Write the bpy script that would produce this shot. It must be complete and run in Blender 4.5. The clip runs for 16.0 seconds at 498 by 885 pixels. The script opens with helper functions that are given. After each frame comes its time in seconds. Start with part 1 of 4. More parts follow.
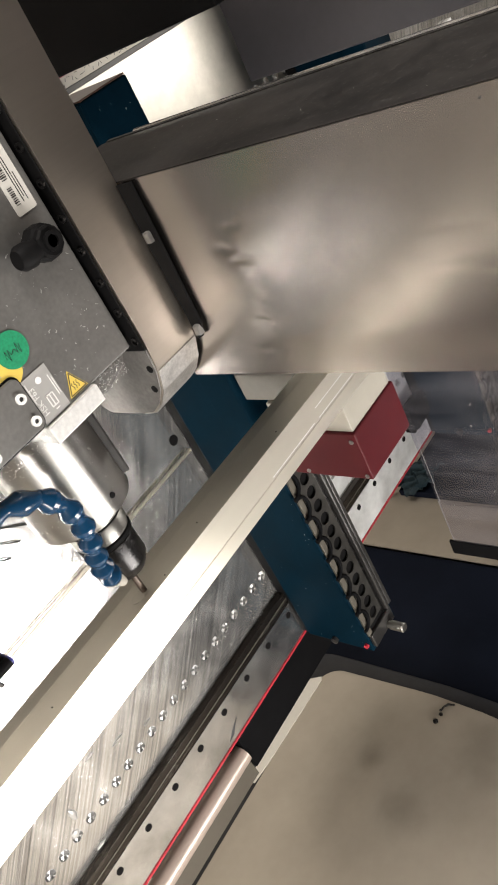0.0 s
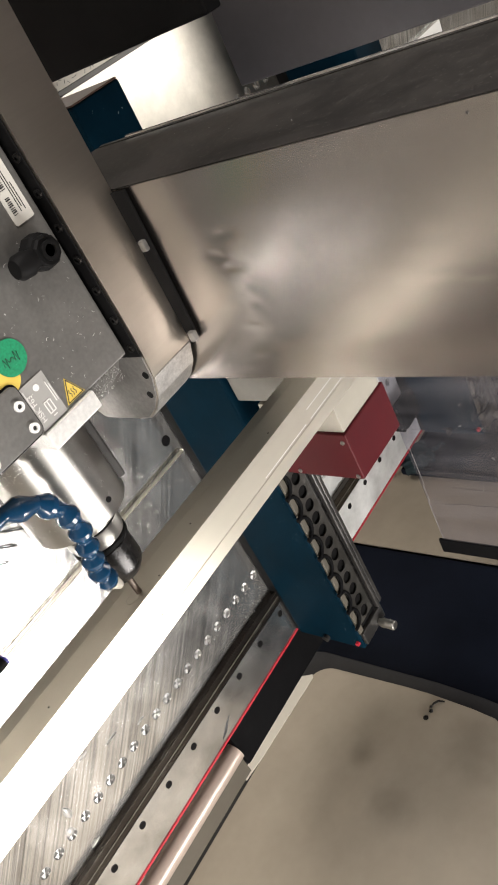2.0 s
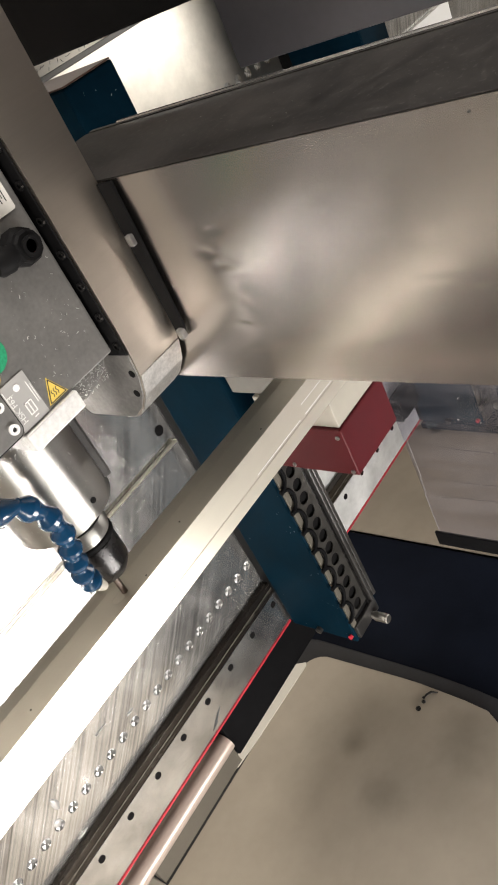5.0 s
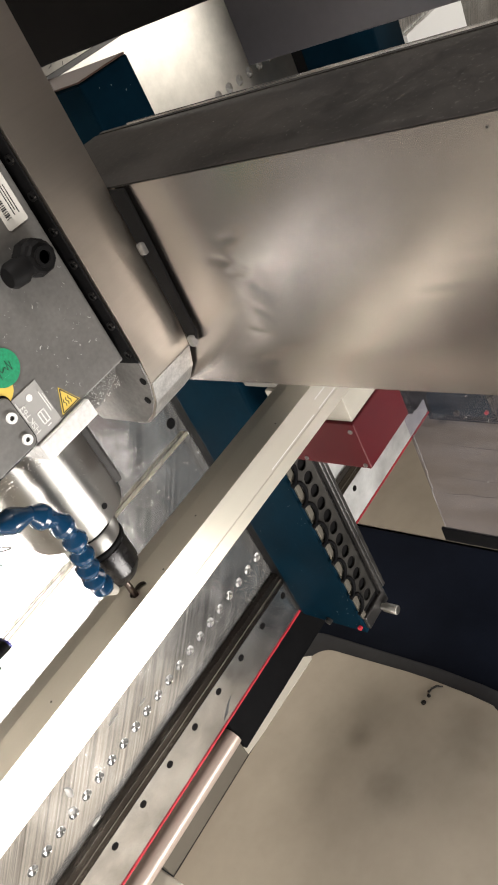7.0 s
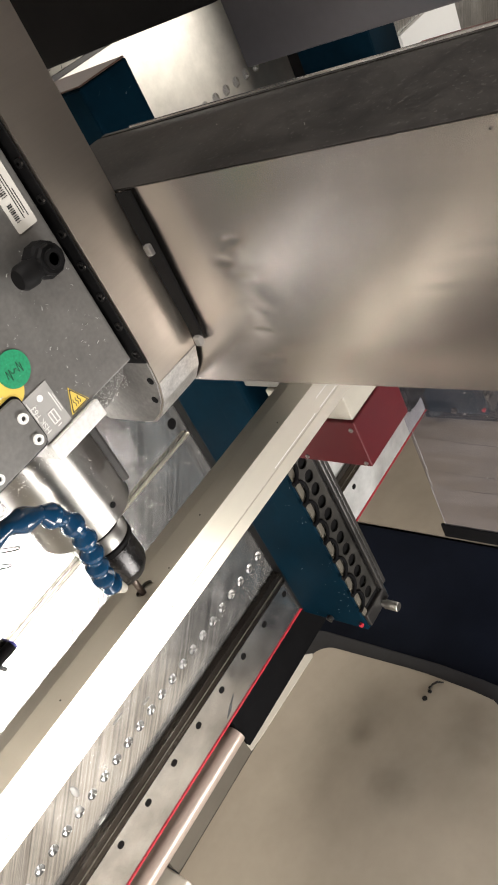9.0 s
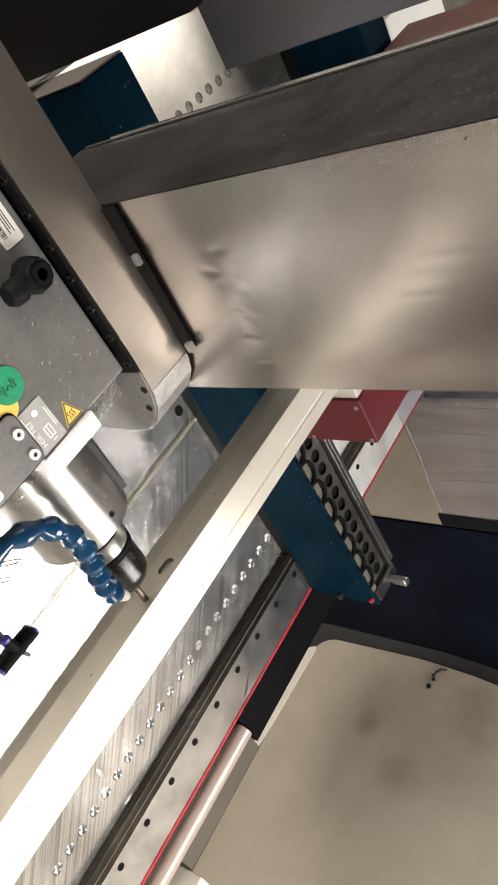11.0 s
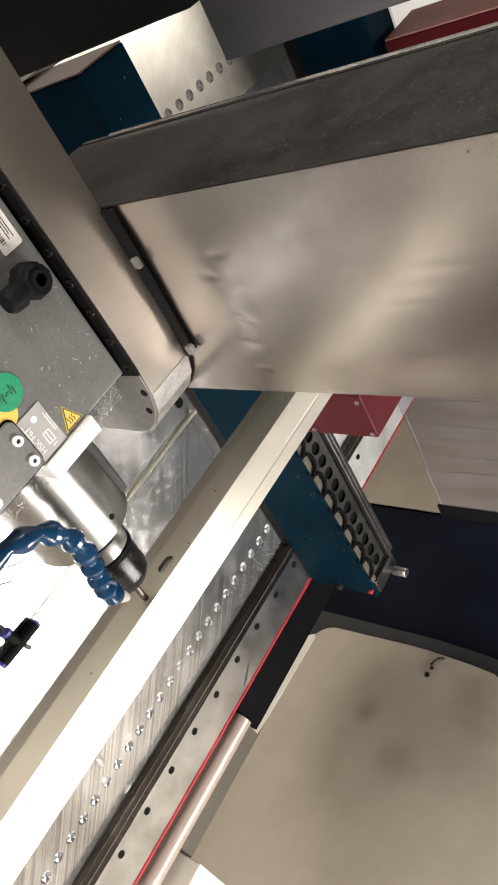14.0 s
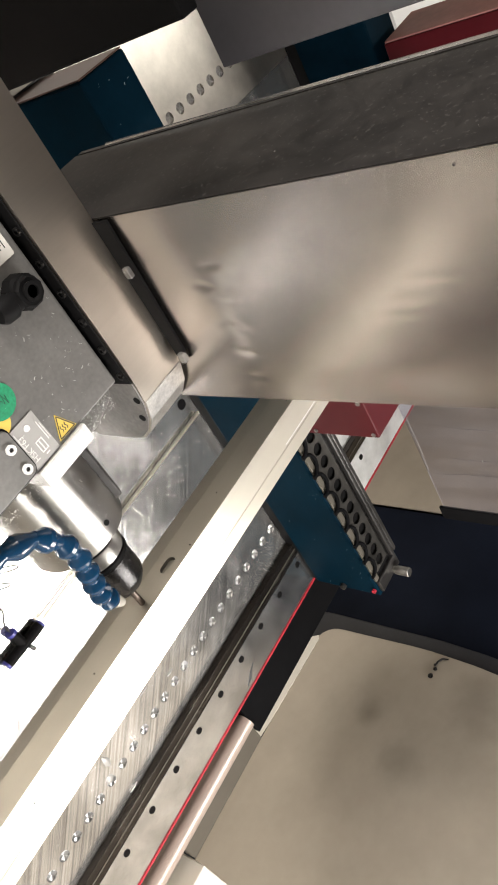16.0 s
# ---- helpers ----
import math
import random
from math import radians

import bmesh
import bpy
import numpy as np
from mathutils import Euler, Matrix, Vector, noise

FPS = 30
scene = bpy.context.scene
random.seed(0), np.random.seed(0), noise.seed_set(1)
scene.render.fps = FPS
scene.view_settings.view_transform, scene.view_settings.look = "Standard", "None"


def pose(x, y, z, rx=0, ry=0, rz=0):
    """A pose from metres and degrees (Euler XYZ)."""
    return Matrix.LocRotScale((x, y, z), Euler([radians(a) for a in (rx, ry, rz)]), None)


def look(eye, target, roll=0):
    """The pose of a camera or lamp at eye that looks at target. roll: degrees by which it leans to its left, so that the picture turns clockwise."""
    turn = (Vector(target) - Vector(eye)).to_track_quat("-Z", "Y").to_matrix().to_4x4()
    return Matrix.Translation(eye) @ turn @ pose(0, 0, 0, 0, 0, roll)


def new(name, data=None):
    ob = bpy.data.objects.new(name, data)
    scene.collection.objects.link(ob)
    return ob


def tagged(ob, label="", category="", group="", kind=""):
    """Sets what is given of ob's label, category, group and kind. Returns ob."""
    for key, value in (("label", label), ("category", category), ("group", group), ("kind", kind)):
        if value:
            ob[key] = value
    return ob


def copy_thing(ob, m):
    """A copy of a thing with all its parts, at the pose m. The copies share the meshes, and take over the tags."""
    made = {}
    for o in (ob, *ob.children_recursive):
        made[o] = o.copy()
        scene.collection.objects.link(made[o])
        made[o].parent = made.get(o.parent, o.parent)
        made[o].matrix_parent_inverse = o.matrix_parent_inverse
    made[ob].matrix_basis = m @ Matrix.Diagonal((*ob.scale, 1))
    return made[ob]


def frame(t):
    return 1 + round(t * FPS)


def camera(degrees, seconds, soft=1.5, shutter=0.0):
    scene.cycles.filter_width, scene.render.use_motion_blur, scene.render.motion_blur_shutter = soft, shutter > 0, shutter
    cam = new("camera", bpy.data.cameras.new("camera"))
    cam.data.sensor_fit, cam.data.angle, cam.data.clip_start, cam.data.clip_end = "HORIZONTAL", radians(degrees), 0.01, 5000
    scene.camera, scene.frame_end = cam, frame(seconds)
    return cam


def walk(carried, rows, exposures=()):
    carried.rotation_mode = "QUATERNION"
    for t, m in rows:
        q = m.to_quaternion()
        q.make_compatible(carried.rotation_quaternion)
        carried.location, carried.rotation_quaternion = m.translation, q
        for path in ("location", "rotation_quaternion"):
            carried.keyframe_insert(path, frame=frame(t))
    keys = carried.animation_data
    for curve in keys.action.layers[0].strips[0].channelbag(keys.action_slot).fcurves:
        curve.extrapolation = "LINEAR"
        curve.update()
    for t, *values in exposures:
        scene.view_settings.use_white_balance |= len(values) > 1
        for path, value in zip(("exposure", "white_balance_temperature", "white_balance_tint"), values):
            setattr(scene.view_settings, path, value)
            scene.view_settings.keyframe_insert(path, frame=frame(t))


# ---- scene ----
ZO = 1.05  # height of the guide rail's bolt row above the floor
cam = camera(35.18, 16.0, 1.9)
ROWS = [
    (0.0, -0.1831, -1.5258, 1.6953, 55.979, 24.423, -54.160),
    (0.5, -0.1842, -1.5215, 1.6963, 55.519, 24.714, -54.466),
    (1.0, -0.1832, -1.5281, 1.6943, 55.739, 24.813, -54.327),
    (1.5, -0.1766, -1.5469, 1.7045, 55.887, 24.629, -54.166),
    (2.0, -0.1903, -1.5336, 1.7115, 55.485, 24.174, -54.943),
    (2.5, -0.1869, -1.5360, 1.7055, 55.363, 24.173, -54.904),
    (3.0, -0.1604, -1.5476, 1.7107, 55.102, 23.825, -54.440),
    (3.5, -0.1572, -1.5311, 1.7171, 54.602, 23.286, -54.876),
    (4.0, -0.1519, -1.5270, 1.7075, 54.537, 23.534, -54.519),
    (6.5, -0.1381, -1.5095, 1.7293, 53.535, 23.313, -54.353),
    (7.0, -0.1524, -1.5104, 1.7350, 53.436, 23.553, -54.137),
    (7.5, -0.1499, -1.5250, 1.7375, 53.540, 23.791, -53.768),
    (8.0, -0.1405, -1.5194, 1.7384, 53.521, 23.794, -53.922),
    (8.5, -0.1509, -1.5097, 1.7415, 53.443, 23.678, -54.287),
    (11.0, -0.2204, -1.5189, 1.7659, 51.811, 25.570, -56.658),
    (11.5, -0.2234, -1.5330, 1.7674, 51.764, 26.090, -56.378),
    (12.0, -0.2245, -1.5368, 1.7782, 51.171, 25.982, -56.534),
    (12.5, -0.2247, -1.5213, 1.7793, 50.506, 25.812, -56.969),
    (13.0, -0.2078, -1.5343, 1.7776, 50.711, 25.914, -56.357),
    (13.5, -0.1941, -1.5338, 1.7886, 50.753, 25.641, -56.141),
    (14.0, -0.1983, -1.5158, 1.7846, 50.526, 25.462, -56.520),
    (14.5, -0.1949, -1.5312, 1.7788, 50.535, 25.700, -56.326),
    (15.0, -0.1834, -1.5308, 1.7843, 50.342, 25.635, -56.275),
    (15.5, -0.1923, -1.5158, 1.7882, 50.244, 25.575, -56.615),
    (16.0, -0.1963, -1.5314, 1.7904, 50.556, 25.997, -56.361),
]
# travel of the gantry along the bed, of the slide across and up
TRAVEL = [
    (0.0, 0.0000, 0.0000, 0.0000),
    (0.2, 0.0030, -0.0011, -0.0004),
    (0.5, -0.0009, -0.0028, -0.0010),
    (0.6, -0.0040, -0.0023, -0.0009),
    (0.7, -0.0100, -0.0017, -0.0009),
    (0.8, -0.0160, -0.0012, -0.0008),
    (0.9, -0.0205, -0.0006, -0.0008),
    (1.0, -0.0219, -0.0001, -0.0007),
    (1.1, -0.0225, 0.0003, -0.0005),
    (1.3, -0.0215, 0.0011, -0.0001),
    (1.4, -0.0140, 0.0014, 0.0001),
    (1.5, -0.0039, 0.0018, 0.0004),
    (1.7, 0.0020, 0.0002, -0.0008),
    (2.0, -0.0016, -0.0022, -0.0025),
    (2.1, -0.0040, -0.0017, -0.0023),
    (2.2, -0.0100, -0.0012, -0.0021),
    (2.3, -0.0160, -0.0007, -0.0019),
    (2.4, -0.0205, -0.0002, -0.0017),
    (2.5, -0.0226, 0.0003, -0.0015),
    (2.6, -0.0228, 0.0004, -0.0011),
    (2.8, -0.0215, 0.0005, -0.0004),
    (2.9, -0.0140, 0.0006, -0.0001),
    (3.0, -0.0041, 0.0006, 0.0003),
    (3.2, 0.0020, -0.0005, -0.0007),
    (3.5, -0.0016, -0.0022, -0.0022),
    (3.6, -0.0040, -0.0022, -0.0019),
    (3.7, -0.0100, -0.0022, -0.0017),
    (3.8, -0.0160, -0.0021, -0.0014),
    (3.9, -0.0212, -0.0021, -0.0012),
    (4.0, -0.0232, -0.0021, -0.0009),
    (4.1, -0.0235, -0.0019, -0.0012),
    (4.3, -0.0220, -0.0016, -0.0016),
    (4.4, -0.0140, -0.0014, -0.0019),
    (4.5, -0.0040, -0.0012, -0.0021),
    (4.7, 0.0020, -0.0008, -0.0026),
    (5.0, -0.0010, -0.0002, -0.0033),
    (5.2, -0.0100, 0.0002, -0.0037),
    (5.4, -0.0205, 0.0005, -0.0042),
    (5.6, -0.0225, 0.0009, -0.0046),
    (5.8, -0.0215, 0.0013, -0.0051),
    (6.0, -0.0040, 0.0017, -0.0056),
    (6.2, 0.0010, 0.0021, -0.0060),
    (6.5, -0.0011, 0.0027, -0.0067),
    (6.7, -0.0080, 0.0028, -0.0065),
    (7.0, -0.0200, 0.0030, -0.0062),
    (7.2, -0.0215, 0.0046, -0.0054),
    (7.5, -0.0159, 0.0071, -0.0042),
    (7.7, -0.0070, 0.0059, -0.0043),
    (8.0, 0.0020, 0.0041, -0.0045),
    (8.2, 0.0030, 0.0036, -0.0055),
    (8.5, -0.0044, 0.0029, -0.0071),
    (8.7, -0.0080, 0.0022, -0.0067),
    (9.0, -0.0180, 0.0011, -0.0059),
    (9.4, -0.0180, -0.0003, 0.0450),
    (10.0, -0.0830, -0.0024, 0.0464),
    (10.5, -0.0830, -0.0042, -0.0024),
    (10.8, -0.0730, -0.0053, -0.0017),
    (11.0, -0.0812, -0.0060, -0.0012),
    (11.2, -0.0900, -0.0050, -0.0001),
    (11.5, -0.0932, -0.0035, 0.0016),
    (11.7, -0.0880, -0.0032, 0.0013),
    (12.0, -0.0698, -0.0026, 0.0008),
    (12.2, -0.0700, -0.0031, -0.0005),
    (12.5, -0.0821, -0.0037, -0.0025),
    (12.8, -0.0915, -0.0032, -0.0005),
    (13.0, -0.0921, -0.0029, 0.0009),
    (13.2, -0.0880, -0.0035, 0.0007),
    (13.5, -0.0699, -0.0044, 0.0004),
    (13.7, -0.0700, -0.0055, -0.0006),
    (14.0, -0.0829, -0.0073, -0.0021),
    (14.3, -0.0925, -0.0056, -0.0006),
    (14.5, -0.0940, -0.0045, 0.0004),
    (14.7, -0.0890, -0.0043, -0.0001),
    (15.0, -0.0705, -0.0039, -0.0009),
    (15.2, -0.0705, -0.0049, -0.0017),
    (15.5, -0.0832, -0.0063, -0.0029),
    (15.8, -0.0915, -0.0032, -0.0018),
    (16.0, -0.0923, -0.0012, -0.0010),
]

walk(cam, [(t, pose(x, y, z + ZO, rx, ry, rz)) for t, x, y, z, rx, ry, rz in ROWS],
     [(0.0, 0.0), (3.5, 0.03), (8.5, 0.05), (11.0, 0.12), (16.0, 0.12)])

# ---------------- world and lights ----------------
world = bpy.data.worlds.new("hall")
scene.world = world
world.use_nodes = True
wbg = world.node_tree.nodes["Background"]
wbg.inputs["Color"].default_value = (1.0, 0.94, 0.88, 1)
wbg.inputs["Strength"].default_value = 0.10
scene.view_settings.exposure = 0.0


def area_lamp(name, eye, target, sx, sy, watts, colour):
    data = bpy.data.lights.new(name, "AREA")
    data.shape, data.size, data.size_y, data.energy, data.color = "RECTANGLE", sx, sy, watts, colour
    ob = new(name, data)
    ob.matrix_world = look(Vector(eye) + Vector((0, 0, ZO)), Vector(target) + Vector((0, 0, ZO)))
    return ob


# light bars inside the front of the enclosure on both sides of the gantry, and unseen fill lamps under the hall's
# ceiling
area_lamp("front_light", (0.40, -1.95, -0.46), (0.34, 0.0, 2.30), 1.00, 0.50, 62, (1.0, 0.965, 0.925))
area_lamp("front_light", (-1.8, -1.95, 0.10), (-1.5, 0.0, -0.2), 1.5, 0.20, 95, (1.0, 0.965, 0.935))
area_lamp("front_light", (4.3, -1.95, 1.30), (2.4, 0.0, 1.2), 2.6, 0.20, 46, (1.0, 0.96, 0.89))
# Added overhead fill, out of view: brightens panel, cover sheet and back wall.
area_lamp("hall_fill", (-3.4, -1.4, 3.3), (-3.6, -0.8, -0.5), 2.4, 1.4, 130, (1.0, 0.95, 0.88))
area_lamp("hall_fill", (0.15, -1.5, 3.4), (0.15, -1.49, 0.0), 0.8, 0.9, 60, (1.0, 0.95, 0.90))
area_lamp("hall_fill", (1.2, 1.75, 3.3), (1.2, 2.3, 0.5), 3.6, 1.9, 75, (1.0, 0.94, 0.86))
# ---------------- materials ----------------
def material(name, base, rough=0.5, metal=0.0, grain=0.0, grain_scale=(60, 60, 60), blotch=0.0, blotch_scale=3.0,
             bump=0.0, bump_scale=40.0, rough_var=0.0, tint=None, specks=0.0, speck_scale=90.0, speck_colour=(0.7, 0.7, 0.68), wave=0.0, wave_scale=3.0, coat=0.0, sweep=0.0, spec=0.5, smear=0.0):
    """A painted, milled or sheet-metal surface: two scales of variation in colour and gloss, fine relief, loose chips."""
    m = bpy.data.materials.new(name)
    m.use_nodes = True
    nt = m.node_tree
    b = nt.nodes["Principled BSDF"]
    b.inputs["Metallic"].default_value = metal
    b.inputs["Coat Weight"].default_value = coat
    b.inputs["Specular IOR Level"].default_value = spec
    link = nt.links.new
    tc = nt.nodes.new("ShaderNodeTexCoord")
    mp = nt.nodes.new("ShaderNodeMapping")
    mp.inputs["Scale"].default_value = grain_scale
    link(tc.outputs["Object"], mp.inputs["Vector"])
    fine = nt.nodes.new("ShaderNodeTexNoise")
    fine.inputs["Scale"].default_value, fine.inputs["Detail"].default_value = 1.0, 6
    link(mp.outputs["Vector"], fine.inputs["Vector"])
    big = nt.nodes.new("ShaderNodeTexNoise")
    big.inputs["Scale"].default_value, big.inputs["Detail"].default_value, big.inputs["Roughness"].default_value = blotch_scale, 5, 0.6
    link(tc.outputs["Object"], big.inputs["Vector"])

    def mathn(op, a, c):
        n = nt.nodes.new("ShaderNodeMath")
        n.operation = op
        for i, v in enumerate((a, c)):
            if isinstance(v, (int, float)):
                n.inputs[i].default_value = v
            else:
                link(v, n.inputs[i])
        return n.outputs[0]

    def mix(fac, a, c):
        n = nt.nodes.new("ShaderNodeMix")
        n.data_type = "RGBA"
        if isinstance(fac, (int, float)):
            n.inputs[0].default_value = fac
        else:
            link(fac, n.inputs[0])
        for i, v in ((6, a), (7, c)):
            if isinstance(v, tuple):
                n.inputs[i].default_value = (*v, 1)
            else:
                link(v, n.inputs[i])
        return n.outputs[2]

    def sweeps():
        """Arcs left by a face mill that travelled along the plate."""
        sep = nt.nodes.new("ShaderNodeSeparateXYZ")
        geo = nt.nodes.new("ShaderNodeNewGeometry")
        link(geo.outputs["Position"], sep.inputs[0])
        zz = mathn("SUBTRACT", sep.outputs["Z"], ZO + 0.12)
        u = mathn("ADD", mathn("ADD", sep.outputs["X"], mathn("MULTIPLY", mathn("MULTIPLY", zz, zz), 0.35)), mathn("MULTIPLY", zz, -1.2))
        comb = nt.nodes.new("ShaderNodeCombineXYZ")
        link(mathn("MULTIPLY", u, 95.0), comb.inputs[0])
        link(mathn("MULTIPLY", sep.outputs["Z"], 2.0), comb.inputs[2])
        n = nt.nodes.new("ShaderNodeTexNoise")
        n.inputs["Scale"].default_value, n.inputs["Detail"].default_value, n.inputs["Roughness"].default_value = 1.0, 4, 0.65
        link(comb.outputs[0], n.inputs["Vector"])
        return n.outputs["Fac"]

    dark = tuple(c * (1 - blotch) for c in base)
    light = tuple(min(1, c * (1 + 0.5 * blotch)) for c in (tint or base))
    ramp = nt.nodes.new("ShaderNodeMapRange")
    ramp.inputs["From Min"].default_value, ramp.inputs["From Max"].default_value = 0.3, 0.7
    link(big.outputs["Fac"], ramp.inputs["Value"])
    col = mix(ramp.outputs[0], dark, light)
    if grain:
        g = mathn("MULTIPLY", mathn("SUBTRACT", fine.outputs["Fac"], 0.5), 2 * grain)
        n = nt.nodes.new("ShaderNodeHueSaturation")
        link(col, n.inputs["Color"])
        link(mathn("ADD", g, 1.0), n.inputs["Value"])
        col = n.outputs[0]
    swp = sweeps() if sweep else None
    if swp is not None:
        n = nt.nodes.new("ShaderNodeHueSaturation")
        link(col, n.inputs["Color"])
        link(mathn("ADD", mathn("MULTIPLY", mathn("SUBTRACT", swp, 0.5), 2.2 * sweep), 0.95), n.inputs["Value"])
        col = n.outputs[0]
    r_out = None
    if rough_var:
        r_out = mathn("ADD", mathn("MULTIPLY", mathn("SUBTRACT", big.outputs["Fac"], 0.5), rough_var), rough)
        r_out = mathn("ADD", r_out, mathn("MULTIPLY", mathn("SUBTRACT", fine.outputs["Fac"], 0.5), rough_var * 0.6))
    if specks:
        sp = nt.nodes.new("ShaderNodeTexNoise")
        sp.inputs["Scale"].default_value, sp.inputs["Detail"].default_value = speck_scale, 2
        link(tc.outputs["Object"], sp.inputs["Vector"])
        th = nt.nodes.new("ShaderNodeMapRange")
        th.inputs["From Min"].default_value, th.inputs["From Max"].default_value = 0.74 - 0.12 * specks, 0.78 - 0.12 * specks
        link(sp.outputs["Fac"], th.inputs["Value"])
        col = mix(th.outputs[0], col, speck_colour)
    if smear:
        sm = nt.nodes.new("ShaderNodeTexNoise")
        for key, v in (("Scale", 7.0), ("Detail", 4), ("Roughness", 0.55), ("Distortion", 1.6)):
            sm.inputs[key].default_value = v
        link(tc.outputs["Object"], sm.inputs["Vector"])
        mr = nt.nodes.new("ShaderNodeMapRange")
        mr.inputs["From Min"].default_value, mr.inputs["From Max"].default_value = 0.46, 0.74
        link(sm.outputs["Fac"], mr.inputs["Value"])
        col = mix(mathn("MULTIPLY", mr.outputs[0], 0.55 * smear), col, tuple(min(1.0, 1.45 * c + 0.05) for c in base))
        r_out = mathn("ADD", rough if r_out is None else r_out, mathn("MULTIPLY", mr.outputs[0], 0.16 * smear))
    if isinstance(col, tuple):
        b.inputs["Base Color"].default_value = (*col, 1)
    else:
        link(col, b.inputs["Base Color"])
    if r_out is not None:
        link(r_out, b.inputs["Roughness"])
    else:
        b.inputs["Roughness"].default_value = rough
    height = None
    if bump:
        bn = nt.nodes.new("ShaderNodeBump")
        bn.inputs["Strength"].default_value, bn.inputs["Distance"].default_value = bump, 0.002
        link(fine.outputs["Fac"], bn.inputs["Height"])
        height = bn
    if swp is not None:
        bs = nt.nodes.new("ShaderNodeBump")
        bs.inputs["Strength"].default_value, bs.inputs["Distance"].default_value = 0.25, 0.002
        link(swp, bs.inputs["Height"])
        if height:
            link(height.outputs[0], bs.inputs["Normal"])
        height = bs
    if wave:
        wv = nt.nodes.new("ShaderNodeTexNoise")
        wv.inputs["Scale"].default_value, wv.inputs["Detail"].default_value = wave_scale, 2.5
        wm = nt.nodes.new("ShaderNodeMapping")
        wm.inputs["Scale"].default_value = (1.0, 0.55, 2.6)
        link(tc.outputs["Object"], wm.inputs["Vector"])
        link(wm.outputs["Vector"], wv.inputs["Vector"])
        w2 = nt.nodes.new("ShaderNodeBump")
        w2.inputs["Strength"].default_value, w2.inputs["Distance"].default_value = wave, 0.05
        link(wv.outputs["Fac"], w2.inputs["Height"])
        if height:
            link(height.outputs[0], w2.inputs["Normal"])
        height = w2
    if height:
        link(height.outputs[0], b.inputs["Normal"])
    return m


M_WALL = material("milled_aluminium", (0.61, 0.60, 0.58), 0.20, 0.9, grain=0.05, grain_scale=(60, 60, 60), blotch=0.22, blotch_scale=5, bump=0.02, rough_var=0.10, sweep=1.2, smear=0.45)
M_RAIL = material("ground_steel", (0.76, 0.76, 0.755), 0.21, 0.97, grain=0.04, grain_scale=(10, 60, 60), blotch=0.30, blotch_scale=10, rough_var=0.12, smear=0.35)
M_DARKSTEEL = material("dark_steel", (0.065, 0.062, 0.06), 0.36, 0.7, grain=0.15, blotch=0.35, blotch_scale=8, rough_var=0.2)
M_BAR = material("extruded_aluminium", (0.54, 0.507, 0.430), 0.36, 0.82, grain=0.03, grain_scale=(2, 90, 90), blotch=0.06, blotch_scale=4, bump=0.02, rough_var=0.08)
M_PANEL = material("stainless_sheet", (0.375, 0.347, 0.328), 0.26, 1.0, blotch=0.12, blotch_scale=3)
M_SLIDER = material("brushed_steel", (0.55, 0.50, 0.435), 0.36, 1.0, grain=0.06, grain_scale=(8, 8, 200), blotch=0.07, blotch_scale=4, rough_var=0.04)
M_HEAD = material("anodised_grey", (0.215, 0.209, 0.199), 0.42, 0.65, grain=0.22, grain_scale=(160, 160, 160), blotch=0.22, blotch_scale=7, rough_var=0.2)
M_SPINDLE = material("turned_steel", (0.42, 0.41, 0.385), 0.38, 1.0, grain=0.06, grain_scale=(20, 20, 200), blotch=0.15, blotch_scale=9, rough_var=0.12, bump=0.03)
M_BLACKSTEEL = material("black_oxide_steel", (0.022, 0.021, 0.021), 0.28, 0.8, blotch=0.3, rough_var=0.1)
M_BLUE = material("petrol_blue_paint", (0.0021, 0.0125, 0.0225), 0.5, 0.0, grain=0.15, blotch=0.35, blotch_scale=4, rough_var=0.2, spec=0.012)
M_RED = material("red_paint", (0.064, 0.0046, 0.0078), 0.42, 0.0, grain=0.08, blotch=0.15, blotch_scale=6, rough_var=0.1, spec=0.15)
M_REDLINE = material("red_tape", (0.44, 0.018, 0.034), 0.45, 0.0, blotch=0.2, blotch_scale=20)
M_WHITE = material("white_plastic", (0.36, 0.335, 0.285), 0.45, 0.0, grain=0.04, blotch=0.08)
M_CREAM = material("cream_paint", (0.70, 0.66, 0.58), 0.5, 0.0, grain=0.03, blotch=0.06)
M_BLACK = material("black_rubber", (0.0068, 0.0066, 0.0068), 0.55, 0.0, grain=0.2, blotch=0.3, spec=0.05)
M_NAVY = material("navy_paint", (0.0070, 0.0092, 0.0165), 0.5, 0.0, grain=0.15, blotch=0.3, blotch_scale=3, spec=0.04)
M_TOPDARK = material("dusty_dark_steel", (0.026, 0.0235, 0.0215), 0.5, 0.4, grain=0.45, grain_scale=(90, 90, 90), blotch=0.65, blotch_scale=9, rough_var=0.2, specks=0.85, speck_scale=170, speck_colour=(0.060, 0.056, 0.052))
M_COVER = material("cover_sheet", (0.38, 0.335, 0.275), 0.52, 0.6, grain=0.05, grain_scale=(30, 30, 30), blotch=0.16, blotch_scale=2.2, rough_var=0.10, wave=0.05, wave_scale=1.3)


